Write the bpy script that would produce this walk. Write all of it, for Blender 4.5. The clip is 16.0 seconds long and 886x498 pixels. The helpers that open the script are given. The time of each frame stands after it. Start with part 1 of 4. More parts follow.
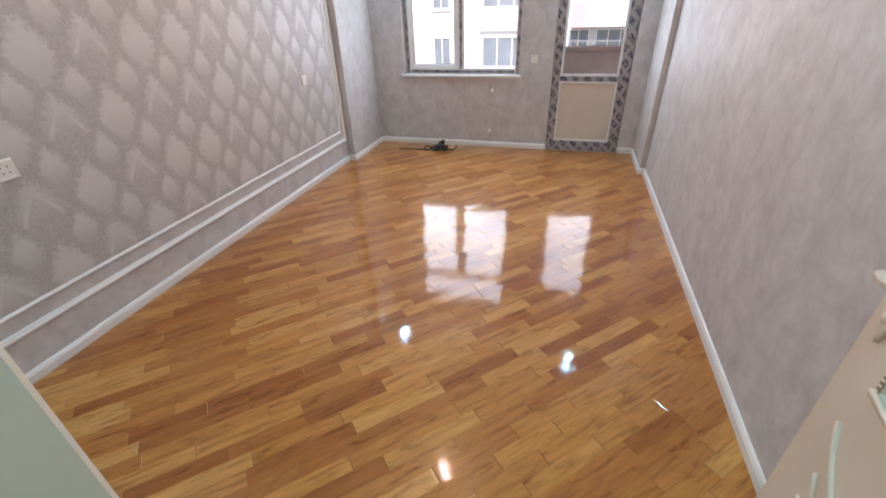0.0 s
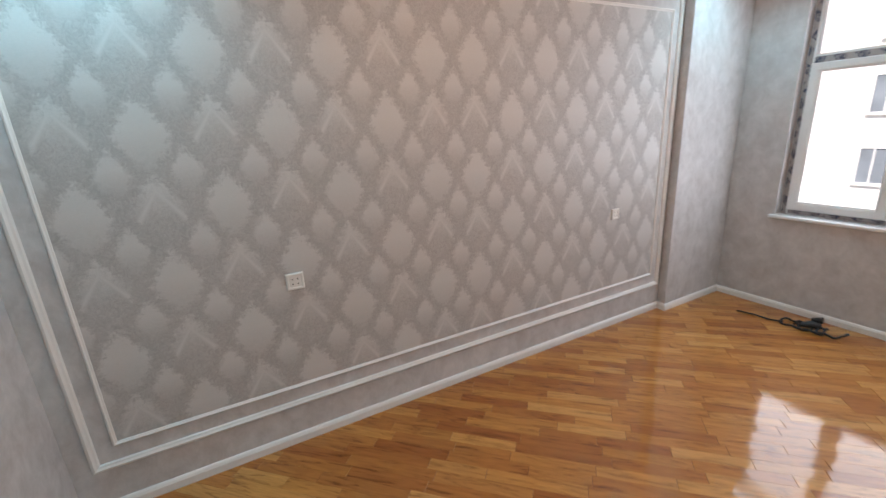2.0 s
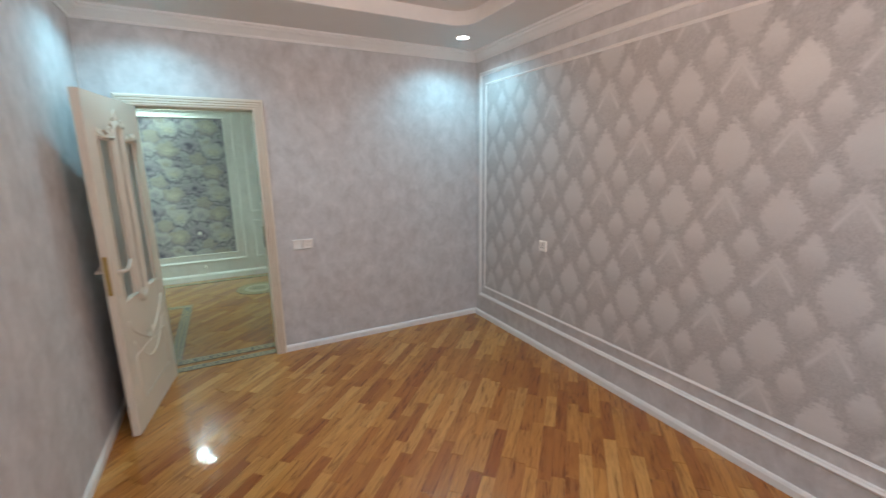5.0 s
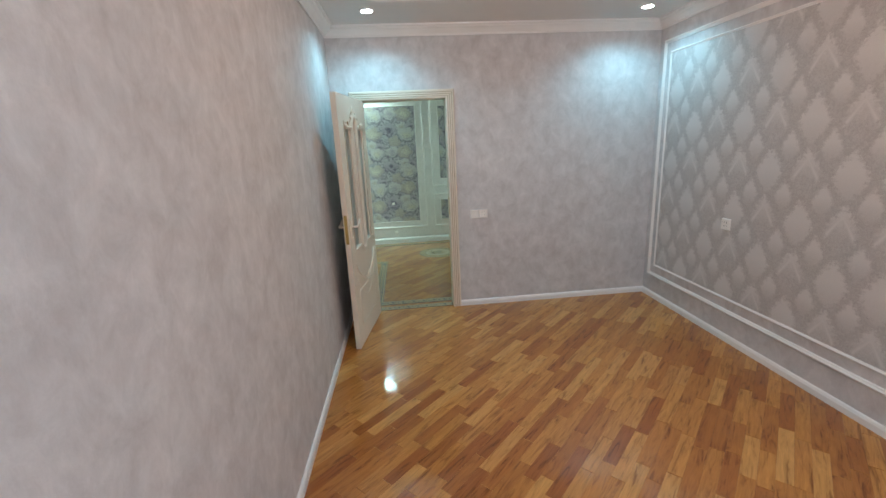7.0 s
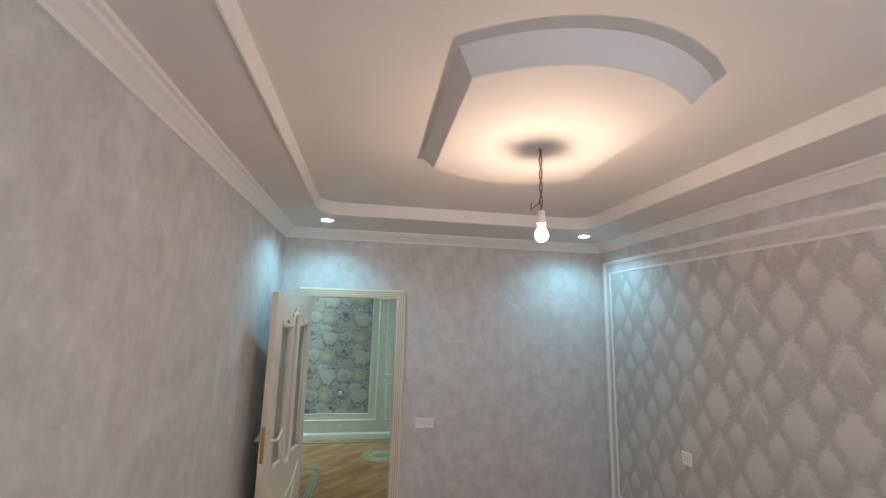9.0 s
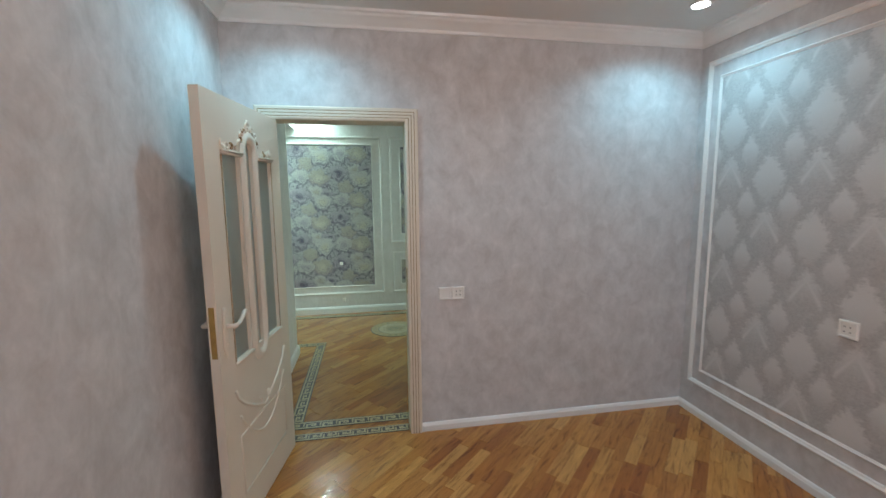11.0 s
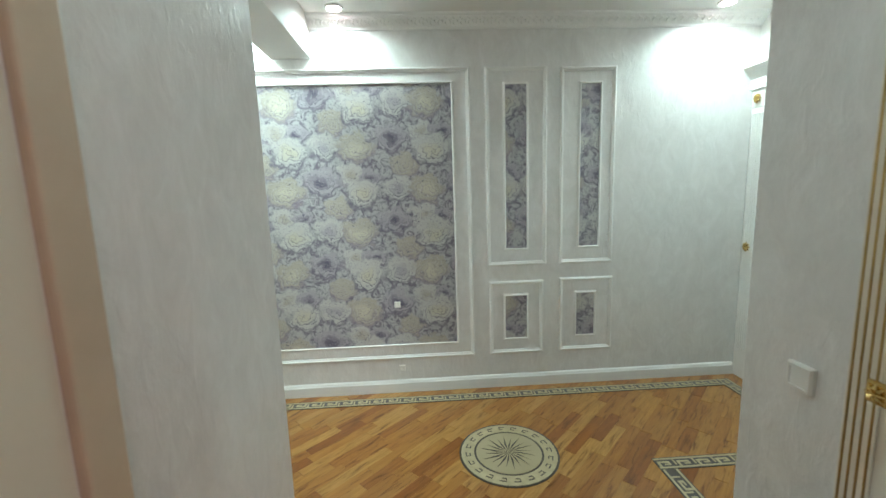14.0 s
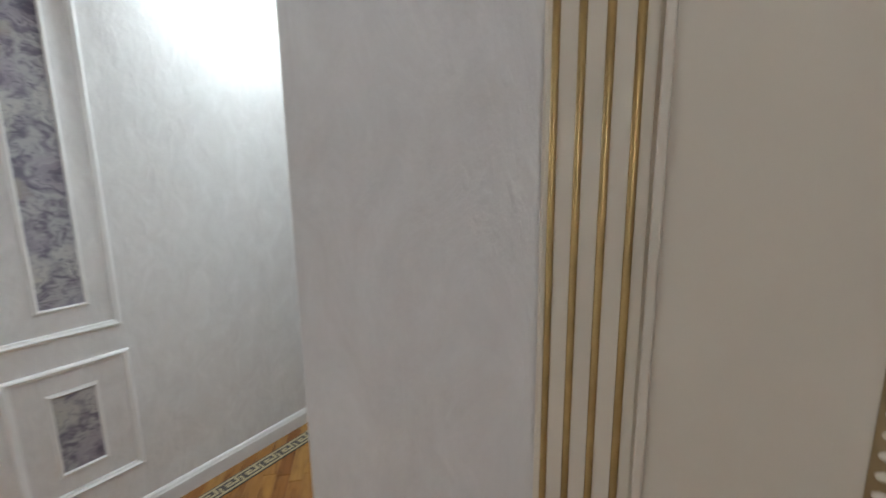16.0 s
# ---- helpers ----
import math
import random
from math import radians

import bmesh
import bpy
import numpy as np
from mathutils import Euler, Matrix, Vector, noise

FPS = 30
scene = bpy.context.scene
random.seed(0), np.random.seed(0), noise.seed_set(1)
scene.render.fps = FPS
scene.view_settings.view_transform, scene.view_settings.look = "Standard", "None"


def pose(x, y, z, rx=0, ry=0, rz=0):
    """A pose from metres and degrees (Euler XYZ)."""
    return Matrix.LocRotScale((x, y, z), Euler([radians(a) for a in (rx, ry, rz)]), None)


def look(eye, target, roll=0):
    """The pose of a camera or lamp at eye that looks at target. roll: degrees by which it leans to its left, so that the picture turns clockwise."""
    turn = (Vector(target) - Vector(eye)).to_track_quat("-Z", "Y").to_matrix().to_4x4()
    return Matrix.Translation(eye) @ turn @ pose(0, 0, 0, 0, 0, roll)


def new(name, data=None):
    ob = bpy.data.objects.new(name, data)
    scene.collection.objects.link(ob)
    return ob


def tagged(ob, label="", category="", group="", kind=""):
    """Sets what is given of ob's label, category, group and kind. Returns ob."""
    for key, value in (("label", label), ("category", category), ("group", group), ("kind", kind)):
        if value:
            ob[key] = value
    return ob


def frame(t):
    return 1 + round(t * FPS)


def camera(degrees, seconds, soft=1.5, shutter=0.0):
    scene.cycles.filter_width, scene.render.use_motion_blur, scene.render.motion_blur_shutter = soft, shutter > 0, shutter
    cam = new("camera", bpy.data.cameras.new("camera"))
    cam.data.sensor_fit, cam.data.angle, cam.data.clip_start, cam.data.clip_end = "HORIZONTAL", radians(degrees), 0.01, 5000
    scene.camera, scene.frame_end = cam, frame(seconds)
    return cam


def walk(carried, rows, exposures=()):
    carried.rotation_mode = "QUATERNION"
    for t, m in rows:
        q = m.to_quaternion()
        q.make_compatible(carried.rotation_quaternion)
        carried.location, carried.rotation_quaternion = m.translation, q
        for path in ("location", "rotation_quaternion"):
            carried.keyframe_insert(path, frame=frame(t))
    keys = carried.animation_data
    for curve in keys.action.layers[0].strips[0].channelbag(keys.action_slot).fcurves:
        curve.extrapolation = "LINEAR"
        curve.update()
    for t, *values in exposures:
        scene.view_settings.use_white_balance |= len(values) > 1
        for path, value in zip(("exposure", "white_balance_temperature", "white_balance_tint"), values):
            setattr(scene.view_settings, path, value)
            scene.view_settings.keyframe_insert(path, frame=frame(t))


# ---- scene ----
cam = camera(93.8, 16.0, shutter=0.25)
PATH = [
    (0, (0.475, 0.475, 1.466), (-0.021, 2.123, 0.447), -2.0),
    (0.5, (0.380, 0.520, 1.540), (-0.268, 2.244, 0.761), -1.4),
    (1, (0.310, 0.700, 1.466), (-0.674, 2.311, 0.807), -2.3),
    (1.5, (0.321, 0.946, 1.547), (-1.13, 2.187, 0.953), -1.7),
    (2, (0.3, 1.359, 1.618), (-1.401, 2.249, 1.055), -3.3),
    (2.5, (0.416, 1.842, 1.666), (-1.427, 2.425, 1.156), -1.8),
    (3, (0.454, 2.357, 1.638), (-1.442, 2.79, 1.172), -1.6),
    (3.2, (0.433, 2.579, 1.632), (-1.467, 3.01, 1.181), -1.7),
    (5.3, (0.546, 4.417, 1.604), (-0.111, 2.575, 1.186), -2.2),
    (5.5, (0.593, 4.487, 1.582), (0.029, 2.615, 1.161), -3.4),
    (6, (0.639, 4.659, 1.56), (0.415, 2.728, 1.09), -3.7),
    (6.5, (0.659, 4.68, 1.585), (0.495, 2.747, 1.097), -3.2),
    (7, (0.673, 4.611, 1.62), (0.507, 2.68, 1.128), -2.7),
    (7.5, (0.63, 4.558, 1.671), (0.463, 2.607, 1.265), -1.3),
    (8, (0.621, 4.529, 1.764), (0.435, 2.538, 1.732), 0.6),
    (8.5, (0.569, 4.515, 1.848), (0.319, 2.558, 2.18), 1.6),
    (9, (0.482, 4.473, 1.87), (0.15, 2.528, 2.196), 1.4),
    (9.5, (0.443, 4.29, 1.743), (0.045, 2.33, 1.749), 1.0),
    (9.7, (0.462, 4.17, 1.697), (0.049, 2.215, 1.614), 1.0),
    (11.8, (0.471, 2.515, 1.571), (0.272, 0.545, 1.295), -4.4),
    (12, (0.503, 2.327, 1.595), (0.391, 0.349, 1.326), -4.4),
    (12.5, (0.581, 1.801, 1.57), (0.519, -0.18, 1.299), -4.7),
    (12.6, (0.593, 1.697, 1.574), (0.512, -0.282, 1.295), -4.5),
    (13, (0.58, 1.274, 1.542), (0.511, -0.705, 1.265), -4.9),
    (13.5, (0.64, 0.859, 1.517), (0.553, -1.119, 1.239), -4.1),
    (14, (0.677, 0.495, 1.517), (0.574, -1.481, 1.224), -1.8),
    (14.5, (0.57, 0.206, 1.578), (0.449, -1.764, 1.256), -1.6),
    (15, (0.367, -0.079, 1.614), (-0.436, -1.878, 1.272), -3.0),
    (15.5, (0.114, -0.258, 1.591), (-1.167, -1.749, 1.219), -3.8),
    (15.8, (-0.033, -0.331, 1.543), (-1.539, -1.598, 1.187), -2.2),
    (16, (-0.116, -0.371, 1.545), (-1.745, -1.48, 1.203), -0.8),
]
walk(cam, [(t, look(eye, target, roll)) for t, eye, target, roll in PATH],
     ((0, 0.68, 6500, 20), (0.5, 0.41, 6500, 17), (1.5, 0.40, 6500, 16), (2.5, 0.37, 7100, 21), (5.5, 0.33, 6600, 19), (7.2, 0.32, 6550, 17), (8.0, 0.36, 6500, 14), (8.5, 0.12, 6500, 13), (9.7, 0.10, 6550, 13),
      (12.0, 0.15, 7100, 28), (12.5, 0.15, 7500, 32), (13.0, 0.22, 7650, 36), (13.7, 0.44, 7100, 37), (14.5, 0.36, 6950, 45), (15.0, 0.42, 7150, 54), (16.0, 0.32, 7050, 58)))

# ---- world and light ----
world = bpy.data.worlds.new("sky")
scene.world = world
world.use_nodes = True
wn = world.node_tree
sky = wn.nodes.new("ShaderNodeTexSky")
sky.sky_type, sky.sun_disc = "NISHITA", False
sky.sun_elevation, sky.sun_rotation = radians(48), radians(170)
wn.links.new(sky.outputs[0], wn.nodes["Background"].inputs[0])
wn.nodes["Background"].inputs[1].default_value = 0.14


def lamp(name, kind, m, power, color, **values):
    data = bpy.data.lights.new(name, kind)
    data.energy, data.color = power, color
    if kind == "SPOT":
        data.spot_size, data.spot_blend = radians(values["cone"]), values["blend"]
        data.shadow_soft_size = values["size"]
    elif kind == "POINT":
        data.shadow_soft_size = values["size"]
    elif kind == "SUN":
        data.angle = radians(values["angle"])
    else:
        data.shape, data.size, data.size_y = "RECTANGLE", values["w"], values["h"]
    ob = new(name, data)
    ob.matrix_world = m
    return ob


lamp("sun", "SUN", look((0, 0, 30), (2.5, 20, 8)), 5.0, (1.0, 0.96, 0.90), angle=3.0)
for wx, wz, ww, wh, watts in ((-1.05, 1.36, 0.46, 1.02, 5.3), (-0.42, 1.36, 0.54, 1.04, 6.2), (-0.74, 2.18, 1.16, 0.36, 4.9)):
    lamp("daylight_window", "AREA", pose(wx, 5.455, wz, 90, 0, 180), watts, (0.78, 0.90, 1.0), w=ww, h=wh)
lamp("daylight_door", "AREA", pose(0.67, 5.425, 1.39, 90, 0, 180), 5.5, (0.78, 0.90, 1.0), w=0.5, h=1.15)
BULB = (-0.272, 2.72, 2.25)
lamp("bulb_light", "POINT", pose(*BULB), 15.5, (1.0, 0.73, 0.54), size=0.014)
ROOM_SPOTS = [(0.87, 1.0), (-1.44, 0.97), (0.87, 4.75), (-1.44, 4.75)]
for (sx, sy), watts in zip(ROOM_SPOTS, (34, 34, 19, 19)):
    lamp("downlight_beam", "SPOT", pose(sx, sy, 2.634), watts, (0.31, 0.80, 1.0), cone=150, blend=0.7, size=0.03)
# The last two are unseen fill lights, added to brighten hall and passage.
HALL_SPOTS = [(1.18, -2.395), (1.90, -2.395), (-1.42, -2.36), (1.78, -1.36), (-1.42, -1.05), (0.35, -0.06)]
HALL_POWER = [42, 42, 52, 56, 46, 17]
for (sx, sy), watts in zip(HALL_SPOTS, HALL_POWER):
    lamp("hall_downlight_and_fill_beam", "SPOT", pose(sx, sy, 2.665), watts, (0.54, 1.0, 0.91), cone=160, blend=0.6, size=0.03)

# ---- materials ----


def material(name, color, rough=0.5, metal=0.0, coat=0.0):
    m = bpy.data.materials.new(name)
    m.use_nodes = True
    b = m.node_tree.nodes["Principled BSDF"]
    b.inputs["Base Color"].default_value = (*color, 1)
    b.inputs["Roughness"].default_value = rough
    b.inputs["Metallic"].default_value = metal
    b.inputs["Coat Weight"].default_value = coat
    b.inputs["Coat Roughness"].default_value = 0.06
    return m


class Nodes:
    """Short ways to add nodes to a material."""

    def __init__(self, m):
        self.t = m.node_tree
        self.bsdf = self.t.nodes["Principled BSDF"]

    def add(self, kind, operation="", data_type="", blend_type="", use_clamp=False):
        n = self.t.nodes.new(kind)
        if data_type:
            n.data_type = data_type
        if blend_type:
            n.blend_type = blend_type
        if operation:
            n.operation = operation
        if use_clamp:
            n.use_clamp = True
        return n

    def link(self, a, b):
        self.t.links.new(a, b)

    def put(self, socket, v):
        if isinstance(v, bpy.types.NodeSocket):
            self.link(v, socket)
        else:
            socket.default_value = v

    def math(self, op, a, b=0.0, c=0.0, clamp=False):
        n = self.add("ShaderNodeMath", operation=op, use_clamp=clamp)
        for s, v in zip(n.inputs, (a, b, c)):
            self.put(s, v)
        return n.outputs[0]

    def coords(self, scale=(1, 1, 1), offset=None):
        tc = self.add("ShaderNodeTexCoord")
        mp = self.add("ShaderNodeMapping")
        self.link(tc.outputs["Object"], mp.inputs["Vector"])
        mp.inputs["Scale"].default_value = scale
        if offset is not None:
            self.put(mp.inputs["Location"], offset)
        return mp.outputs[0]

    def noise(self, vec, scale, detail=4.0, rough=0.55, distort=0.0):
        n = self.add("ShaderNodeTexNoise")
        self.link(vec, n.inputs["Vector"])
        for k, v in (("Scale", scale), ("Detail", detail), ("Roughness", rough), ("Distortion", distort)):
            n.inputs[k].default_value = v
        return n.outputs["Fac"]

    def ramp(self, fac, *stops):
        n = self.add("ShaderNodeValToRGB")
        self.put(n.inputs[0], fac)
        els = n.color_ramp.elements
        while len(els) < len(stops):
            els.new(0.5)
        for e, (p, c) in zip(els, stops):
            e.position, e.color = p, (*c, 1) if len(c) == 3 else c
        return n.outputs[0]

    def mix(self, fac, a, b):
        n = self.add("ShaderNodeMix", data_type="RGBA")
        self.put(n.inputs[0], fac)
        for s, v in ((n.inputs[6], a), (n.inputs[7], b)):
            self.put(s, v if isinstance(v, bpy.types.NodeSocket) else (*v, 1))
        return n.outputs[2]

    def color(self, v):
        self.put(self.bsdf.inputs["Base Color"], v)

    def rough(self, v):
        self.put(self.bsdf.inputs["Roughness"], v)

    def bump(self, height, strength=0.2, dist=0.01, normal=None):
        n = self.add("ShaderNodeBump")
        self.put(n.inputs["Height"], height)
        n.inputs["Strength"].default_value, n.inputs["Distance"].default_value = strength, dist
        if normal is not None:
            self.link(normal, n.inputs["Normal"])
        self.link(n.outputs[0], self.bsdf.inputs["Normal"])

    def split(self, vec):
        n = self.add("ShaderNodeSeparateXYZ")
        self.link(vec, n.inputs[0])
        return n.outputs


def plain(name, color, rough=0.5, metal=0.0, coat=0.0, vary=0.06, scale=6.0, relief=0.05):
    m = material(name, color, rough, metal, coat)
    n = Nodes(m)
    v = n.coords()
    f = n.noise(v, scale, 5)
    dark = tuple(c * (1 - vary) for c in color)
    light = tuple(min(1, c * (1 + vary)) for c in color)
    n.color(n.ramp(f, (0.3, dark), (0.7, light)))
    n.bump(n.noise(v, scale * 22, 3), relief, 0.002)
    return m


def plaster_paper(name, a, b, c, streak=3.0, rough=0.5, relief=0.25, swirl=0.35, drips=0.0):
    """Mottled wallpaper with brushed vertical streaks."""
    m = material(name, a, rough)
    n = Nodes(m)
    v = n.coords((1, 1, 1 / streak))
    big = n.noise(v, 9, 6, 0.70, swirl)
    fine = n.noise(n.coords((1, 1, 0.5)), 42, 5, 0.65, 0.3)
    col = n.ramp(big, (0.32, a), (0.52, b), (0.72, c))
    n.color(n.mix(n.math("MULTIPLY", fine, 0.35), col, tuple(x * 0.86 for x in a)))
    n.rough(n.math("MULTIPLY_ADD", big, -0.25, rough + 0.12))
    height = n.math("ADD", n.math("MULTIPLY", big, 0.6), n.math("MULTIPLY", fine, 0.5))
    if drips:
        run = n.math("MULTIPLY_ADD", n.noise(n.coords((1, 1, 0.4)), 19, 3, 0.5, 0.8), 7.0, -3.9, clamp=True)
        height = n.math("MULTIPLY_ADD", run, drips, height)
    n.bump(height, relief, 0.009)
    return m


def damask():
    """Silver-grey paper: columns of large pointed medallions, plain or with a leafy crest, and small ones between them."""
    m = material("damask_paper", (0.5, 0.47, 0.45), 0.5)
    n = Nodes(m)
    v = n.coords()
    _, y, z = n.split(v)
    wob = n.math("MULTIPLY_ADD", n.noise(v, 48, 3, 0.65, 0.6), 1.7, -0.85)
    sx, sz = 0.2712, 0.3245

    def local(y0, z0, a, b):
        cy = n.math("DIVIDE", n.math("ADD", y, 50 * sx - y0 + sx / 2), sx)
        cz = n.math("DIVIDE", n.math("ADD", z, 50 * sz - z0 + sz / 2), sz)
        u = n.math("MULTIPLY", n.math("SUBTRACT", n.math("FRACT", cy), 0.5), sx / a)
        w = n.math("MULTIPLY", n.math("SUBTRACT", n.math("FRACT", cz), 0.5), sz / b)
        return n.math("ABSOLUTE", u), w, n.math("FLOOR", cy), n.math("FLOOR", cz)

    def motif(u, w, soft, teeth):
        """Pointed above, broad at the shoulder, with saw-toothed sides and a tail that fades."""
        saw = n.math("MULTIPLY", n.math("FRACT", n.math("MULTIPLY_ADD", w, -teeth, 7.0)), 0.15)
        up = n.math("MAXIMUM", w, 0.0)
        dn = n.math("MAXIMUM", n.math("MULTIPLY", w, -1.0), 0.0)
        r = n.math("ADD", n.math("ADD", n.math("POWER", u, 1.3), n.math("MULTIPLY", n.math("POWER", up, 1.05), 1.0)), n.math("POWER", dn, 1.6))
        r = n.math("ADD", n.math("ADD", r, saw), n.math("MULTIPLY", wob, 0.75))
        return n.math("DIVIDE", n.math("SUBTRACT", 1.06 + soft, r), 2 * soft, clamp=True)

    u, w, col, row = local(1.928, 1.335, 0.098, 0.146)
    large = motif(u, w, 0.17, 3.6)
    k = n.math("MODULO", n.math("MULTIPLY_ADD", col, 3.0, 1.0), 7.0)
    crest = n.math("LESS_THAN", k, 2.5)
    flip = n.math("FRACT", n.math("MULTIPLY", row, 0.5))
    odd = n.math("GREATER_THAN", n.math("ABSOLUTE", n.math("SUBTRACT", crest, n.math("MULTIPLY", flip, 2.0))), 0.5)
    lace = n.math("MULTIPLY_ADD", n.noise(v, 62, 4, 0.75, 1.4), 4.0, -1.75, clamp=True)
    roof = n.math("ADD", u, w)
    rim = n.math("MULTIPLY_ADD", n.math("ABSOLUTE", n.math("SUBTRACT", roof, 0.62)), -4.0, 1.1, clamp=True)
    low = n.math("MULTIPLY_ADD", w, 0.85, 0.26, clamp=True)
    ornate = n.math("MULTIPLY", large, n.math("MAXIMUM", rim, n.math("MULTIPLY_ADD", lace, 0.45, low, clamp=True)))
    plainer = n.math("MULTIPLY", large, n.math("MULTIPLY_ADD", w, 0.55, 0.92, clamp=True))
    big = n.math("ADD", n.math("MULTIPLY", ornate, odd), n.math("MULTIPLY", plainer, n.math("SUBTRACT", 1.0, odd)))
    u2, w2, _, _ = local(1.928 + sx / 2, 1.335 + sz / 2, 0.062, 0.098)
    small = n.math("MULTIPLY", motif(u2, w2, 0.22, 2.5), n.math("MULTIPLY_ADD", w2, 0.75, 0.78, clamp=True))
    mask = n.math("MAXIMUM", big, small, clamp=True)
    weave = n.noise(n.coords((1, 1, 3)), 90, 3, 0.6)
    swirl = n.math("MULTIPLY_ADD", n.noise(v, 34, 4, 0.7, 2.0), 2.4, -0.75, clamp=True)
    ground = n.mix(swirl, (0.385, 0.365, 0.355), (0.52, 0.497, 0.485))
    pale = n.mix(weave, (0.565, 0.543, 0.528), (0.645, 0.622, 0.605))
    n.color(n.mix(mask, ground, pale))
    n.rough(n.math("MULTIPLY_ADD", mask, -0.14, 0.50))
    n.bump(n.math("ADD", mask, n.math("MULTIPLY", weave, 0.5)), 0.22, 0.003)
    return m


def roses():
    """Paper printed with a half-drop repeat of cream, beige and lavender roses over grey-violet leaves."""
    m = material("rose_paper", (0.5, 0.47, 0.5), 0.5)
    n = Nodes(m)
    v = n.coords()
    warp = n.add("ShaderNodeTexNoise")
    n.link(v, warp.inputs["Vector"])
    warp.inputs["Scale"].default_value = 10
    warp.inputs["Detail"].default_value = 3
    wv = n.add("ShaderNodeVectorMath", operation="MULTIPLY_ADD")
    n.link(warp.outputs["Color"], wv.inputs[0])
    wv.inputs[1].default_value = (0.13, 0.0, 0.11)
    n.link(v, wv.inputs[2])
    ruffle = n.add("ShaderNodeTexNoise")
    n.link(v, ruffle.inputs["Vector"])
    ruffle.inputs["Scale"].default_value = 32
    rv = n.add("ShaderNodeVectorMath", operation="MULTIPLY_ADD")
    n.link(ruffle.outputs["Color"], rv.inputs[0])
    rv.inputs[1].default_value = (0.060, 0.0, 0.035)
    n.link(wv.outputs[0], rv.inputs[2])
    x, _, z = n.split(rv.outputs[0])
    sx, sz = 0.51, 0.60
    leaf = n.math("MULTIPLY_ADD", n.noise(v, 17, 4, 0.65, 1.8), 6.0, -2.7, clamp=True)
    col = n.mix(leaf, (0.43, 0.41, 0.42), (0.17, 0.145, 0.185))
    fold = n.noise(v, 24, 3, 0.6, 1.0)

    # across, up, radius, heart, petal, underside
    cream, beige, lilac = (0.53, 0.49, 0.39), (0.42, 0.37, 0.32), (0.38, 0.34, 0.375)
    pearl, mauve, dusk = (0.49, 0.47, 0.455), (0.25, 0.20, 0.25), (0.12, 0.10, 0.145)
    blooms = ((0.20, -0.10, 0.105, beige, beige, mauve), (0.08, -0.47, 0.10, beige, pearl, mauve), (-0.25, 0.03, 0.12, lilac, pearl, dusk),
              (-0.21, -0.21, 0.12, dusk, lilac, dusk), (-0.055, -0.48, 0.082, dusk, lilac, dusk), (0.045, -0.28, 0.135, cream, beige, mauve), (0.0, 0.0, 0.140, cream, pearl, dusk))
    for bx, bz, r, heart, petal, under_side in blooms:
        cx = n.math("DIVIDE", n.math("ADD", x, 40 * sx - bx + 0.1), sx)
        drop = n.math("MULTIPLY", n.math("FRACT", n.math("MULTIPLY", n.math("FLOOR", cx), 0.5)), sz)
        cz = n.math("DIVIDE", n.math("ADD", n.math("SUBTRACT", z, drop), 40 * sz - bz - 0.06), sz)
        u = n.math("MULTIPLY", n.math("SUBTRACT", n.math("FRACT", cx), 0.5), sx / (r * 0.88))
        w = n.math("MULTIPLY", n.math("SUBTRACT", n.math("FRACT", cz), 0.5), sz / (r * 0.74))
        d = n.math("SQRT", n.math("ADD", n.math("MULTIPLY", u, u), n.math("MULTIPLY", w, w)))
        ang = n.math("ARCTAN2", w, u)
        scallop = n.math("MULTIPLY", n.math("ABSOLUTE", n.math("SINE", n.math("MULTIPLY", ang, 2.5))), 0.26)
        edge = n.math("SUBTRACT", d, scallop)
        mask = n.math("MULTIPLY_ADD", edge, -5.0, 5.2, clamp=True)
        tone = n.mix(n.math("MULTIPLY_ADD", d, 1.9, -0.35, clamp=True), heart, petal)
        # whorls of petals, dark on the underside of each
        whorl = n.math("FRACT", n.math("ADD", n.math("MULTIPLY", d, 3.3), n.math("ADD", n.math("MULTIPLY", ang, 0.32), fold)))
        turn = n.math("MULTIPLY_ADD", whorl, 2.6, -1.6, clamp=True)
        below = n.math("MULTIPLY_ADD", w, -0.9, 0.42, clamp=True)
        tone = n.mix(n.math("MULTIPLY", turn, n.math("MULTIPLY_ADD", below, 0.85, 0.15)), tone, under_side)
        tip = n.math("MULTIPLY", n.math("MULTIPLY_ADD", whorl, -6.0, 1.0, clamp=True), 0.45)
        tone = n.mix(tip, tone, (0.60, 0.58, 0.60))
        rim = n.math("MULTIPLY", n.math("MULTIPLY_ADD", edge, 4.0, -2.6, clamp=True), below)
        tone = n.mix(n.math("MULTIPLY", rim, 0.9), tone, under_side)
        col = n.mix(mask, col, tone)
    speck = n.math("MULTIPLY_ADD", n.noise(v, 34, 3, 0.6, 2.5), 11.0, -6.5, clamp=True)
    n.color(n.mix(n.math("MULTIPLY", speck, 0.8), col, (0.10, 0.09, 0.15)))
    n.bump(fold, 0.10, 0.002)
    return m


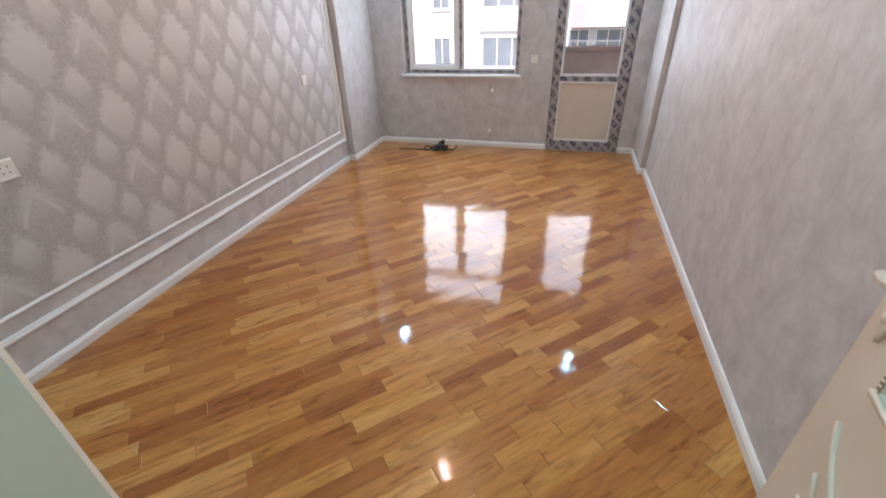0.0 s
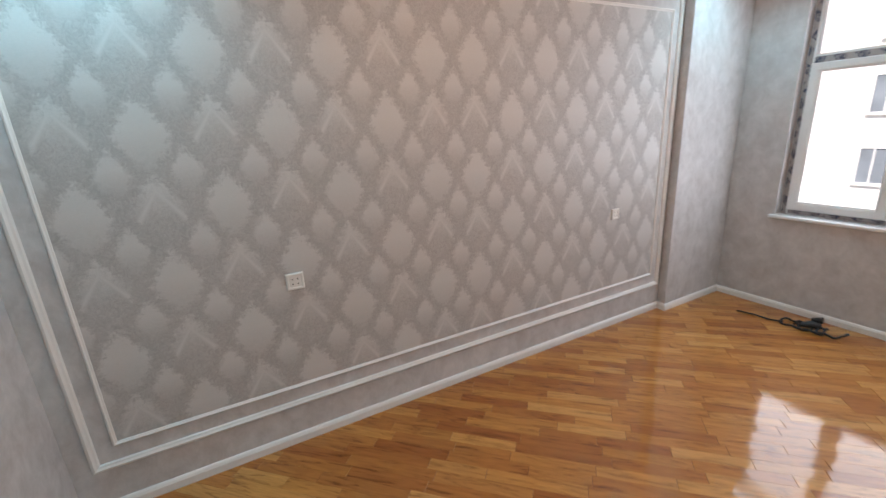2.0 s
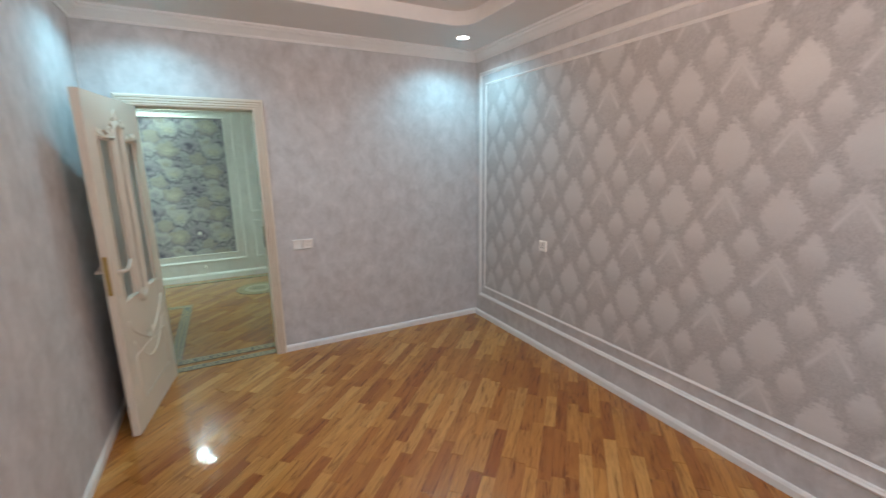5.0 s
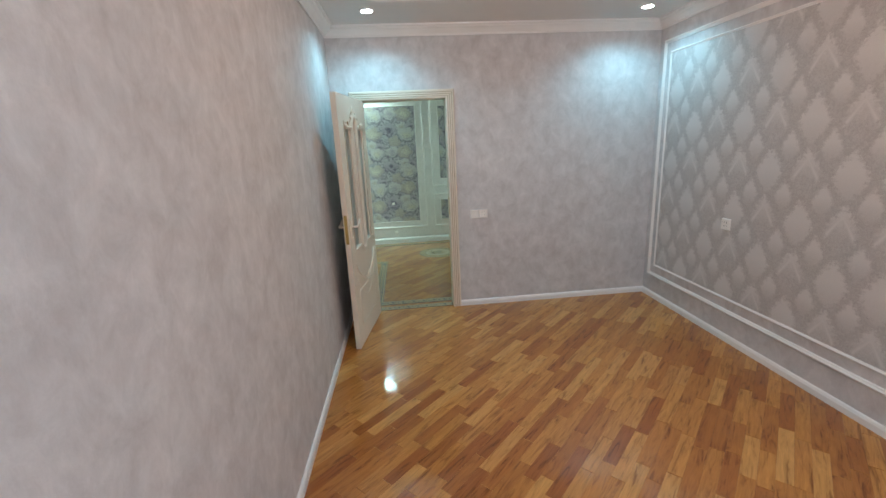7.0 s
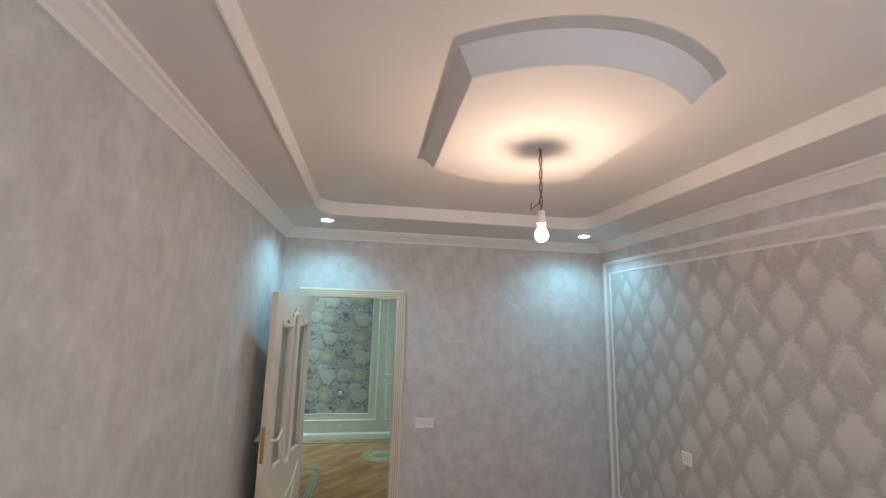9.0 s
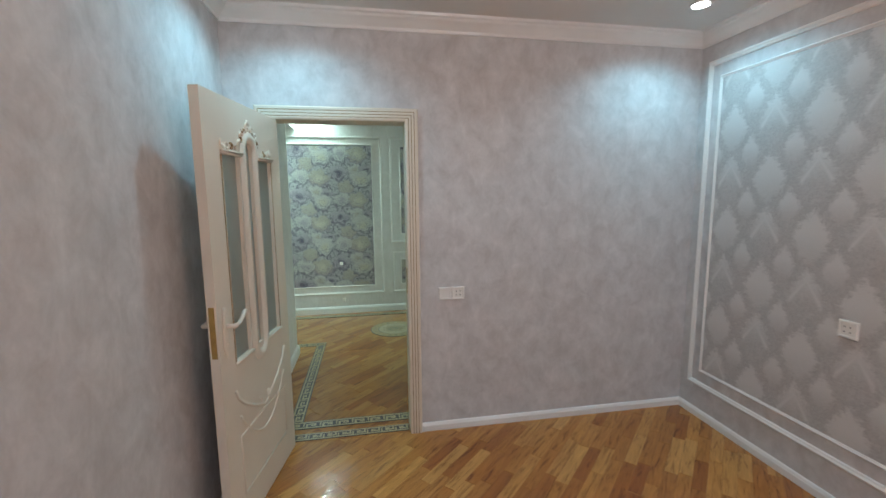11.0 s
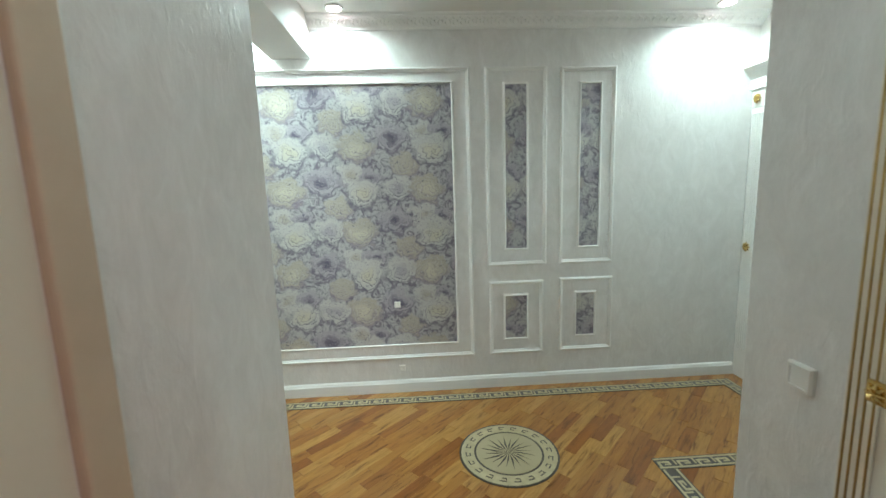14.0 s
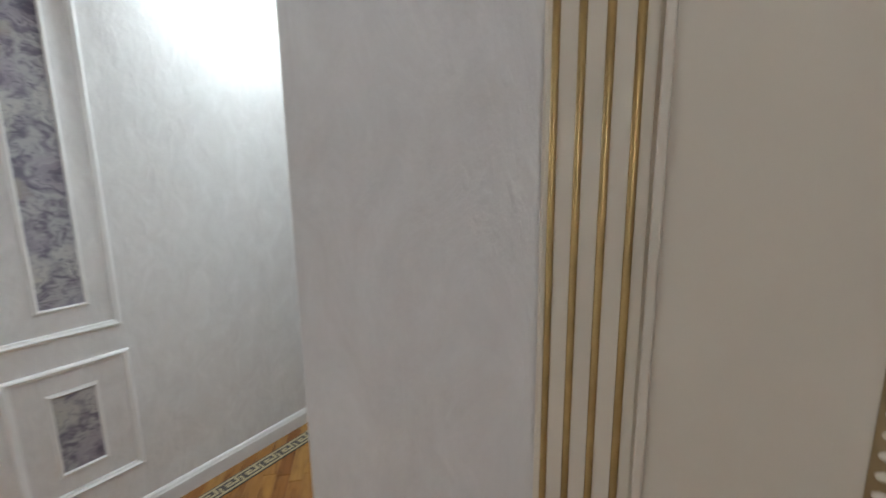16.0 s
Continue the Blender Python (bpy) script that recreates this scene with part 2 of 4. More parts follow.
def wood_floor(name, tones):
    """Lacquered planks; each takes a tone of its own, grain runs along local x."""
    m = material(name, tones[0], 0.34, 0.0, 1.0)
    n = Nodes(m)
    n.bsdf.inputs["Coat Roughness"].default_value = 0.05
    n.bsdf.inputs["Specular IOR Level"].default_value = 0.12
    info = n.add("ShaderNodeObjectInfo").outputs["Random"]
    isl = n.add("ShaderNodeNewGeometry").outputs["Random Per Island"]
    r = n.math("FRACT", n.math("ADD", n.math("MULTIPLY", info, 7.31), n.math("MULTIPLY", isl, 3.77)))
    comb = n.add("ShaderNodeCombineXYZ")
    n.link(n.math("MULTIPLY", r, 37.0), comb.inputs[0])
    n.link(n.math("MULTIPLY", r, 91.0), comb.inputs[1])
    v = n.coords((2.2, 17, 17), comb.outputs[0])
    grain = n.noise(v, 2.2, 6, 0.62, 0.9)
    fine = n.noise(n.coords((5, 120, 120), comb.outputs[0]), 1.6, 4, 0.6)
    stops = [(i / (len(tones) - 1), c) for i, c in enumerate(tones)]
    base = n.ramp(r, *stops)
    mul = n.add("ShaderNodeMix", data_type="RGBA", blend_type="MULTIPLY")
    mul.inputs[0].default_value = 1.0
    n.link(base, mul.inputs[6])
    n.link(n.ramp(grain, (0.30, (0.42, 0.34, 0.28)), (0.46, (0.92, 0.90, 0.88)), (0.72, (1.18, 1.2, 1.22))), mul.inputs[7])
    col = n.mix(n.math("MULTIPLY_ADD", fine, 0.6, -0.24, clamp=True), mul.outputs[2], (0.13, 0.045, 0.015))
    n.color(col)
    n.rough(n.math("MULTIPLY_ADD", grain, 0.2, 0.25))
    lean = n.add("ShaderNodeCombineXYZ")
    n.link(n.math("MULTIPLY_ADD", n.math("FRACT", n.math("MULTIPLY", r, 57.0)), 0.014, -0.007), lean.inputs[0])
    n.link(n.math("MULTIPLY_ADD", n.math("FRACT", n.math("MULTIPLY", r, 83.0)), 0.014, -0.007), lean.inputs[1])
    face = n.add("ShaderNodeVectorMath", operation="ADD")
    n.link(n.add("ShaderNodeNewGeometry").outputs["Normal"], face.inputs[0])
    n.link(lean.outputs[0], face.inputs[1])
    ripple = n.math("MULTIPLY", n.noise(n.coords(), 9.0, 2), 2.6)
    n.bump(n.math("ADD", n.math("MULTIPLY", fine, 0.3), ripple), 0.085, 0.004, face.outputs[0])
    n.link(n.bsdf.inputs["Normal"].links[0].from_socket, n.bsdf.inputs["Coat Normal"])
    return m


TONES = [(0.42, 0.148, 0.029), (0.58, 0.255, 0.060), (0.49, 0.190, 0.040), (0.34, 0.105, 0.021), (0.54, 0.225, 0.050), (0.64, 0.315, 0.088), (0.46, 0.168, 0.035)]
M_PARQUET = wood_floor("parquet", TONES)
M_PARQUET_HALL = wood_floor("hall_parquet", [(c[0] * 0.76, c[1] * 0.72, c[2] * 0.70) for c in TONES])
M_GAP = plain("dark_joint", (0.10, 0.04, 0.015), 0.6)
M_PAPER = plaster_paper("room_paper", (0.49, 0.465, 0.46), (0.60, 0.582, 0.58), (0.71, 0.69, 0.685), 1.25, 0.55)
M_PAPER_HALL = plaster_paper("hall_plaster", (0.71, 0.675, 0.655), (0.77, 0.74, 0.72), (0.84, 0.815, 0.80), 1.6, 0.38, 0.38, 0.9, 0.30)
M_DAMASK, M_ROSES = damask(), roses()
M_WHITE = plain("white_gloss_paint", (0.80, 0.775, 0.75), 0.35, vary=0.03)
M_CEIL = plain("ceiling_paint", (0.74, 0.70, 0.67), 0.75, vary=0.03, scale=2)
M_CREAM = plain("cream_door_enamel", (0.72, 0.63, 0.52), 0.46, vary=0.04, scale=3)
M_GOLD = plain("antique_gold", (0.46, 0.28, 0.105), 0.40, 0.6, vary=0.2, scale=20)
# Gilt of the grooves, and the painted undershadow of the crest scrolls.
M_TANLINE = plain("gold_groove_and_crest_shade", (0.32, 0.20, 0.09), 0.5, 0.0, vary=0.2, scale=20)
M_BRASS = plain("brass", (0.70, 0.48, 0.18), 0.25, 1.0, vary=0.1, scale=20)
M_PVC = plain("white_pvc", (0.80, 0.80, 0.80), 0.3, vary=0.02)
M_PLASTIC = plain("white_plastic", (0.80, 0.77, 0.73), 0.35, vary=0.02)
M_BLACK = plain("black_rubber", (0.02, 0.02, 0.022), 0.45, vary=0.2)
M_PANEL = plain("cream_door_infill", (0.70, 0.61, 0.50), 0.45, vary=0.03)
M_INLAY = plain("maple_inlay", (0.50, 0.40, 0.25), 0.25, 0, 1.0, vary=0.1, scale=30)
M_WENGE = plain("wenge_inlay", (0.045, 0.028, 0.016), 0.3, 0, 1.0, vary=0.2, scale=30)
M_SLEEVE = plain("dark_slot", (0.03, 0.03, 0.03), 0.6)
M_FACADE = plain("white_render", (0.80, 0.80, 0.79), 0.8, vary=0.03, scale=0.5)
M_FACADE_GREY = plain("grey_render", (0.62, 0.62, 0.62), 0.8, vary=0.04, scale=0.5)
M_PINK = plain("pink_render", (0.70, 0.36, 0.42), 0.8, vary=0.05, scale=1)
M_PARAPET = plain("brown_parapet", (0.46, 0.33, 0.27), 0.75, vary=0.12, scale=4)
M_CONCRETE = plain("concrete", (0.40, 0.38, 0.36), 0.85, vary=0.12, scale=2)
M_GLASSFAR = plain("far_window_glass", (0.20, 0.235, 0.27), 0.25, vary=0.25, scale=0.7)
M_METAL = plain("grey_railing", (0.35, 0.36, 0.38), 0.4, 0.6)
# Near-black, so the colour itself carries the shade of the unlit room.
M_DARKROOM = plain("unlit_room_shade", (0.06, 0.055, 0.05), 0.7)


def film_wrap():
    """Printed protective film left on the frame: slanted dark patches on grey."""
    m = material("printed_film", (0.4, 0.38, 0.38), 0.4)
    n = Nodes(m)
    v = n.coords()
    x, y, z = n.split(v)
    d = n.math("ADD", n.math("ADD", x, z), n.math("MULTIPLY", n.noise(v, 12, 3), 0.06))
    rows = n.math("FRACT", n.math("MULTIPLY", d, 8.0))
    blocks = n.math("FRACT", n.math("MULTIPLY", n.math("SUBTRACT", z, n.math("MULTIPLY", x, 1.6)), 5.0))
    k = n.math("MULTIPLY", n.math("LESS_THAN", rows, 0.62), n.math("LESS_THAN", blocks, 0.76))
    specks = n.math("GREATER_THAN", n.noise(v, 55, 3), 0.50)
    k = n.math("MULTIPLY", k, n.math("MULTIPLY_ADD", specks, 0.7, 0.3))
    n.color(n.mix(k, n.mix(n.noise(v, 5, 3), (0.34, 0.31, 0.33), (0.46, 0.40, 0.37)), (0.055, 0.06, 0.10)))
    return m


M_FILM = film_wrap()


def clear_glass(name, color, rough, weight=1.0):
    m = material(name, color, rough)
    b = m.node_tree.nodes["Principled BSDF"]
    b.inputs["Transmission Weight"].default_value = weight
    b.inputs["IOR"].default_value = 1.2 if rough < 0.1 else 1.45
    return m


M_GLASS = clear_glass("window_glass", (1, 1, 1), 0.0)
M_FROST = clear_glass("frosted_glass", (0.62, 0.64, 0.58), 0.45, 0.7)


def glow(name, color, strength):
    m = material(name, color, 0.4)
    b = m.node_tree.nodes["Principled BSDF"]
    b.inputs["Emission Color"].default_value = (*color, 1)
    b.inputs["Emission Strength"].default_value = strength
    return m


M_LED = glow("led_disc", (0.80, 0.97, 1.0), 24)
M_LED_HALL = glow("hall_led_disc", (0.93, 1.0, 0.97), 30)
M_BULB = glow("bulb_glow", (1.0, 0.80, 0.58), 22)

# ---- shape helpers ----


class Shape:
    """Gathers boxes, prisms and sweeps into one mesh."""

    def __init__(self):
        self.v, self.f, self.s = [], [], []
        self.slot = 0

    def add(self, verts, faces):
        k = len(self.v)
        self.v += [tuple(p) for p in verts]
        self.f += [tuple(i + k for i in f) for f in faces]
        self.s += [self.slot] * len(faces)
        return self

    def box(self, x0, x1, y0, y1, z0, z1):
        v = [(x, y, z) for z in (z0, z1) for y in (y0, y1) for x in (x0, x1)]
        return self.add(v, [(0, 2, 3, 1), (4, 5, 7, 6), (0, 1, 5, 4), (2, 6, 7, 3), (0, 4, 6, 2), (1, 3, 7, 5)])

    def loops(self, rings, closed=True, caps=True):
        """Skin a row of rings that have the same number of points."""
        n = len(rings[0])
        faces = []
        for r in range(len(rings) - 1):
            for i in range(n if closed else n - 1):
                j = (i + 1) % n
                faces.append((r * n + i, r * n + j, (r + 1) * n + j, (r + 1) * n + i))
        if caps:
            faces += [tuple(range(n))[::-1], tuple((len(rings) - 1) * n + i for i in range(n))]
        return self.add([p for r in rings for p in r], faces)

    def turned(self, profile, n=20, center=(0, 0, 0)):
        """Turn a profile of (radius, height) round the z axis."""
        cx, cy, cz = center
        rings = [[(cx + r * math.cos(a), cy + r * math.sin(a), cz + h) for a in [2 * math.pi * i / n for i in range(n)]] for r, h in profile]
        return self.loops(rings)

    def tube(self, pts, r, n=8):
        pts = [Vector(p) for p in pts]
        rings = []
        for i, p in enumerate(pts):
            d = (pts[min(i + 1, len(pts) - 1)] - pts[max(i - 1, 0)]).normalized()
            a = d.orthogonal().normalized()
            b = d.cross(a)
            if rings:
                q = rings[-1][0] - pts[i - 1]
                a = (q - d * q.dot(d)).normalized()
                b = d.cross(a)
            rr = r[i] if isinstance(r, (list, tuple)) else r
            rings.append([p + rr * (math.cos(t) * a + math.sin(t) * b) for t in [2 * math.pi * k / n for k in range(n)]])
        return self.loops(rings)

    def surround(self, u0, u1, w0, w1, profile, at):
        """A mitred rectangular moulding. profile: (inset, proud) points; at(u, w, d) gives the place."""
        rings = []
        for cu, cw, su, sw in ((u0, w0, 1, 1), (u1, w0, -1, 1), (u1, w1, -1, -1), (u0, w1, 1, -1)):
            rings.append([at(cu + su * i, cw + sw * i, p) for i, p in profile])
        n = len(profile)
        faces = []
        for r in range(4):
            q = (r + 1) % 4
            for i in range(n):
                j = (i + 1) % n
                faces.append((r * n + i, r * n + j, q * n + j, q * n + i))
        return self.add([p for r in rings for p in r], faces)

    def run(self, path, profile):
        """Sweep a profile of (out, up) along a level path; out is to the left of the way."""
        pts = [Vector((p[0], p[1], 0)) for p in path]
        rings = []
        for i, p in enumerate(pts):
            d0 = (p - pts[i - 1]).normalized() if i else (pts[1] - p).normalized()
            d1 = (pts[i + 1] - p).normalized() if i < len(pts) - 1 else d0
            n0, n1 = Vector((-d0.y, d0.x, 0)), Vector((-d1.y, d1.x, 0))
            m = (n0 + n1).normalized()
            m = m / max(0.3, m.dot(n0))
            rings.append([(p.x + m.x * o, p.y + m.y * o, h) for o, h in profile])
        return self.loops(rings)

    def make(self, name, *mats, bevel=0.0, smooth=False):
        me = bpy.data.meshes.new(name)
        me.from_pydata(self.v, [], self.f)
        for m in mats:
            me.materials.append(m)
        for p, s in zip(me.polygons, self.s):
            p.material_index = s
        bm = bmesh.new()
        bm.from_mesh(me)
        bmesh.ops.recalc_face_normals(bm, faces=bm.faces)
        bm.to_mesh(me)
        bm.free()
        if smooth:
            me.shade_smooth()
        ob = new(name, me)
        if bevel:
            b = ob.modifiers.new("soft_edges", "BEVEL")
            b.width, b.segments, b.limit_method, b.angle_limit = bevel, 2, "ANGLE", radians(40)
        return ob


def structure(ob, label, category):
    return tagged(ob, label, category, kind="structure")


def part(ob, parent, label=""):
    ob.parent = parent
    return tagged(ob, label) if label else ob


def empty(name, m=None):
    ob = new(name)
    if m is not None:
        ob.matrix_world = m
    return ob


# ---- plan ----
XL, XR, YD, YW = -1.85, 1.285, 0.535, 5.41
HXL, HXR, HYF = -1.83, 3.0, -2.56
PXR, PXL = -0.48, 1.245
PYR, PYL = -0.88, -1.10
D0, D1, DH = 0.236, 1.04, 2.03
YH = 0.41
FZ = -0.045
TOP = 2.95

# ---- large structure ----
s = Shape().box(XL - 0.2, XL, YH, YW + 0.3, -0.1, TOP)
structure(s.make("wall_west", M_PAPER), "mottled silver-beige papered wall beside the panel", "wall")
s = Shape().box(XR, XR + 0.2, YH, YW + 0.3, -0.1, TOP)
structure(s.make("wall_east", M_PAPER), "mottled grey-beige papered wall", "wall")
s = Shape().box(XL, D0 - 0.02, YH, YD, -0.1, TOP).box(D1 + 0.02, XR, YH, YD, -0.1, TOP).box(D0 - 0.02, D1 + 0.02, YH, YD, DH + 0.02, TOP)
structure(s.make("wall_south", M_PAPER), "mottled pinkish papered wall with the doorway", "wall")
W0, W1, WB, WT = -1.40, -0.075, 0.765, 2.43
B0, B1, BT = 0.285, 1.07, 2.12
TH = 0.26
s = Shape()
s.box(XL, W0, YW, YW + TH, -0.1, TOP).box(W0, W1, YW, YW + TH, -0.1, WB).box(W0, W1, YW, YW + TH, WT, TOP)
s.box(W1, B0, YW, YW + TH, -0.1, TOP).box(B0, B1, YW, YW + TH, BT, TOP).box(B1, XR, YW, YW + TH, -0.1, TOP).box(B0, B1, YW, YW + TH, -0.1, FZ - 0.002)
structure(s.make("wall_north", M_PAPER), "mottled beige papered wall with window and balcony door", "wall")
s = Shape().box(XL, XL + 0.075, 4.62, YW, FZ, TOP)
structure(s.make("pilaster_west", M_PAPER, bevel=0.006), "papered column by the window corner", "column")
s = Shape().box(XR - 0.05, XR, 4.76, YW, FZ, TOP)
structure(s.make("pilaster_east", M_PAPER, bevel=0.006), "papered column by the balcony door", "column")

# hall shell
s = Shape().box(HXL - 0.2, HXR + 0.2, HYF - 0.2, HYF, -0.1, TOP)
structure(s.make("wall_hall_south", M_PAPER_HALL), "pearl-white plastered hall wall with moulded panels", "wall")
s = Shape().box(PXR - 0.12, PXR, PYR, -0.415, -0.1, TOP).box(PXR - 0.12, PXR, -0.415, 0.36, 2.05, TOP).box(PXR - 0.12, PXR, 0.36, YH, -0.1, TOP)
s.box(HXL, PXR - 0.12, PYR, PYR + 0.12, -0.1, TOP)
structure(s.make("wall_hall_west", M_PAPER_HALL, bevel=0.006), "pearl plaster wall corner with a light switch", "wall")
s = Shape().box(PXL, PXL + 0.15, PYL, -0.23, -0.1, TOP).box(PXL, PXL + 0.15, -0.23, 0.36, 2.64, TOP).box(PXL, PXL + 0.15, 0.36, YH, -0.1, TOP)
s.box(PXL + 0.15, HXR, PYL, PYL + 0.15, -0.1, TOP)
structure(s.make("wall_hall_east", M_PAPER_HALL, bevel=0.006), "pearl plaster wall of the passage", "wall")
s = Shape().box(HXR, HXR + 0.2, HYF, PYL + 0.15, -0.1, TOP)
structure(s.make("wall_hall_end", M_PAPER_HALL), "plain pearl plaster end wall", "wall")
s = Shape().box(HXL - 0.2, HXL, HYF, -2.43, -0.1, TOP).box(HXL - 0.2, HXL, -2.43, -1.50, 2.02, TOP).box(HXL - 0.2, HXL, -1.50, PYR + 0.12, -0.1, TOP)
structure(s.make("wall_hall_portal", M_PAPER_HALL), "plaster wall around a dark portal", "wall")
# Walls added behind the portal; their painted darkness stands for missing light.
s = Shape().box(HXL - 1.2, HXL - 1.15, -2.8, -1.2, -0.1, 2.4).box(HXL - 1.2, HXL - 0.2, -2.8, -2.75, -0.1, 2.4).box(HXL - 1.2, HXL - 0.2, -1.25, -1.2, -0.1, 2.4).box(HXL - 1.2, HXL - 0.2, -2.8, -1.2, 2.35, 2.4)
structure(s.make("wall_dark_room", M_DARKROOM), "near-black walls with an unlit room's shade put into their colour", "wall")

# ceilings
TX0, TX1, TY0, TY1, ZC, ZT = -1.33, 0.90, 1.22, 4.75, 2.65, 2.745


def rounded(x0, x1, y0, y1, r, n=8):
    pts = []
    for cx, cy, a0 in ((x1 - r, y1 - r, 0), (x0 + r, y1 - r, 90), (x0 + r, y0 + r, 180), (x1 - r, y0 + r, 270)):
        for i in range(n + 1):
            a = radians(a0 + 90 * i / n)
            pts.append((cx + r * math.cos(a), cy + r * math.sin(a)))
    return pts


def tray(inner, outer_rect, zc, zt, lip):
    """A soffit with a recess of the given outline; lip is the small moulding round its edge."""
    s = Shape()
    x0, x1, y0, y1 = outer_rect
    cx, cy = (x0 + x1) / 2, (y0 + y1) / 2
    outer = []
    for x, y in inner:
        dx, dy = x - cx, y - cy
        k = min((x1 - cx) / abs(dx) if dx else 99, (y1 - cy) / abs(dy) if dy else 99)
        outer.append((cx + dx * k, cy + dy * k))
    grow = [(x + lip * (x - cx) / max(0.1, math.hypot(x - cx, y - cy)), y + lip * (y - cy) / max(0.1, math.hypot(x - cx, y - cy))) for x, y in inner]
    rings = [[(x, y, zt + 0.2) for x, y in outer], [(x, y, zc) for x, y in outer], [(x, y, zc) for x, y in grow], [(x, y, zc - 0.008) for x, y in grow],
             [(x, y, zc - 0.006) for x, y in inner], [(x, y, zt) for x, y in inner]]
    n = len(inner)
    s.slot = 0
    s.loops(rings[:3], caps=False)
    s.slot = 1
    s.loops(rings[2:], caps=False)
    s.slot = 0
    s.add(rings[-1], [tuple(range(n))])
    return s


s = tray(rounded(TX0, TX1, TY0, TY1, 0.16), (XL - 0.15, XR + 0.15, YH - 0.02, YW + 0.2), ZC, ZT, 0.012)
cs = []
CX, CY, CW, CH, CB = -0.235, 2.785, 0.475, 0.485, 0.172
for sgn in (1, -1):
    for i in range(17):
        u = -1 + 2 * i / 16
        cs.append((CX + sgn * CW * -u, CY + sgn * (CH + CB * (1 - u * u))))
s.slot = 0
s.loops([[(x, y, ZT) for x, y in cs], [(CX + (x - CX) * 0.885, CY + (y - CY) * 0.905, ZT - 0.075) for x, y in cs], [(CX + (x - CX) * 0.875, CY + (y - CY) * 0.895, ZT - 0.078) for x, y in cs]])
structure(s.make("ceiling", M_CEIL, M_WHITE), "stepped plasterboard ceiling with a curved centre panel", "ceiling")
s = tray(rounded(-1.4, 1.2, -2.15, -0.75, 0.02, 1), (HXL - 0.1, 1.40, HYF - 0.1, YH + 0.01), 2.68, 2.77, 0.03)
s.box(1.40, HXR + 0.1, HYF - 0.1, YH + 0.01, 2.69, 2.97)
s.box(HXL - 0.1, 1.40, -0.706, YH + 0.01, 2.682, 2.97).box(HXL - 0.1, 1.40, HYF - 0.1, -2.28, 2.682, 2.97)
for px in (-0.9, 0.1):
    for dx, dy in ((0.45, 0.35), (-0.45, 0.35), (0.45, -0.35), (-0.45, -0.35)):
        s.slot = 1
        s.tube([(px, -1.45 + dy, 2.77), (px + dx, -1.45, 2.77)], 0.018, 6)
structure(s.make("ceiling_hall", M_CEIL, M_WHITE), "pale hall ceiling with recess and diamond mouldings", "ceiling")
s = Shape().box(1.385, 1.655, HYF, PYL, 2.42, 2.69)
structure(s.make("beam", M_CEIL, bevel=0.004), "boxed white ceiling beam", "beam")

# Unseen slab, added to stop sun leaking past the ceilings' cut corners.
s = Shape().box(-3.5, 3.5, -3.2, 6.0, 3.0, 3.2)
structure(s.make("roof_slab", M_CEIL), "unseen plain slab added above the ceilings to block sun", "ceiling")

CORNICE = [(0.0, -0.085), (0.012, -0.085), (0.016, -0.070), (0.030, -0.058), (0.050, -0.040), (0.066, -0.030), (0.072, -0.018), (0.088, -0.014), (0.092, 0.0), (0.0, 0.0)]


def cornice(name, path, z, k=1.0, label="white moulded plaster cornice", leaves=False):
    s = Shape().run(path, [(o * k, z + h * k) for o, h in CORNICE])
    if leaves:
        (xa, ya), (xb, _) = path[0], path[1]
        for i in range(int((xb - xa) / 0.052)):
            x = xa + 0.04 + i * 0.052
            s.tube([(x, ya + 0.030, z - 0.066), (x + 0.016, ya + 0.044, z - 0.052), (x + 0.004, ya + 0.060, z - 0.036), (x + 0.024, ya + 0.070, z - 0.028)], [0.003, 0.008, 0.007, 0.003], 6)
            s.tube([(x + 0.028, ya + 0.038, z - 0.058), (x + 0.036, ya + 0.054, z - 0.042)], [0.004, 0.006], 6)
    return structure(s.make(name, M_WHITE), label, "cornice")


cornice("cornice", [(XL, YD), (XR, YD), (XR, 4.76), (XR - 0.05, 4.76), (XR - 0.05, YW), (XL + 0.075, YW), (XL + 0.075, 4.62), (XL, 4.62), (XL, YD)], ZC)
cornice("cornice_hall", [(HXL, HYF), (1.385, HYF)], 2.682, 1.0, "white plaster cornice with a carved leaf frieze", True)
cornice("cornice_hall_side", [(1.655, HYF), (HXR, HYF)], 2.69, 1.0)

SKIRT = [(0.0, FZ), (0.016, FZ), (0.016, -0.006), (0.013, 0.000), (0.011, 0.006), (0.006, 0.012), (0.0, 0.014)]
TALL = [(0.0, FZ), (0.018, FZ), (0.018, 0.028), (0.014, 0.036), (0.012, 0.044), (0.006, 0.052), (0.0, 0.054)]


def skirting(name, path, profile=SKIRT, label="white glossy baseboard"):
    return structure(Shape().run(path, profile).make(name, M_WHITE), label, "baseboard")


skirting("baseboard", [(D1 + 0.08, YD), (XR, YD), (XR, 4.76), (XR - 0.05, 4.76), (XR - 0.05, YW), (B1, YW)])
skirting("baseboard_west", [(B0, YW), (XL + 0.075, YW), (XL + 0.075, 4.62), (XL, 4.62), (XL, YD), (D0 - 0.08, YD)])
skirting("baseboard_hall", [(HXL + 0.035, HYF), (HXR, HYF)], TALL)
skirting("baseboard_passage", [(PXL + 0.6, PYL), (PXL, PYL), (PXL, -0.23)], TALL)
skirting("baseboard_corner", [(PXR, -0.515), (PXR, PYR), (HXL, PYR)], TALL)

# ---- moulded wall panels ----
BEAD = [(0.0, 0.0), (0.0, 0.010), (0.006, 0.016), (0.014, 0.018), (0.022, 0.012), (0.030, 0.010), (0.034, 0.0)]
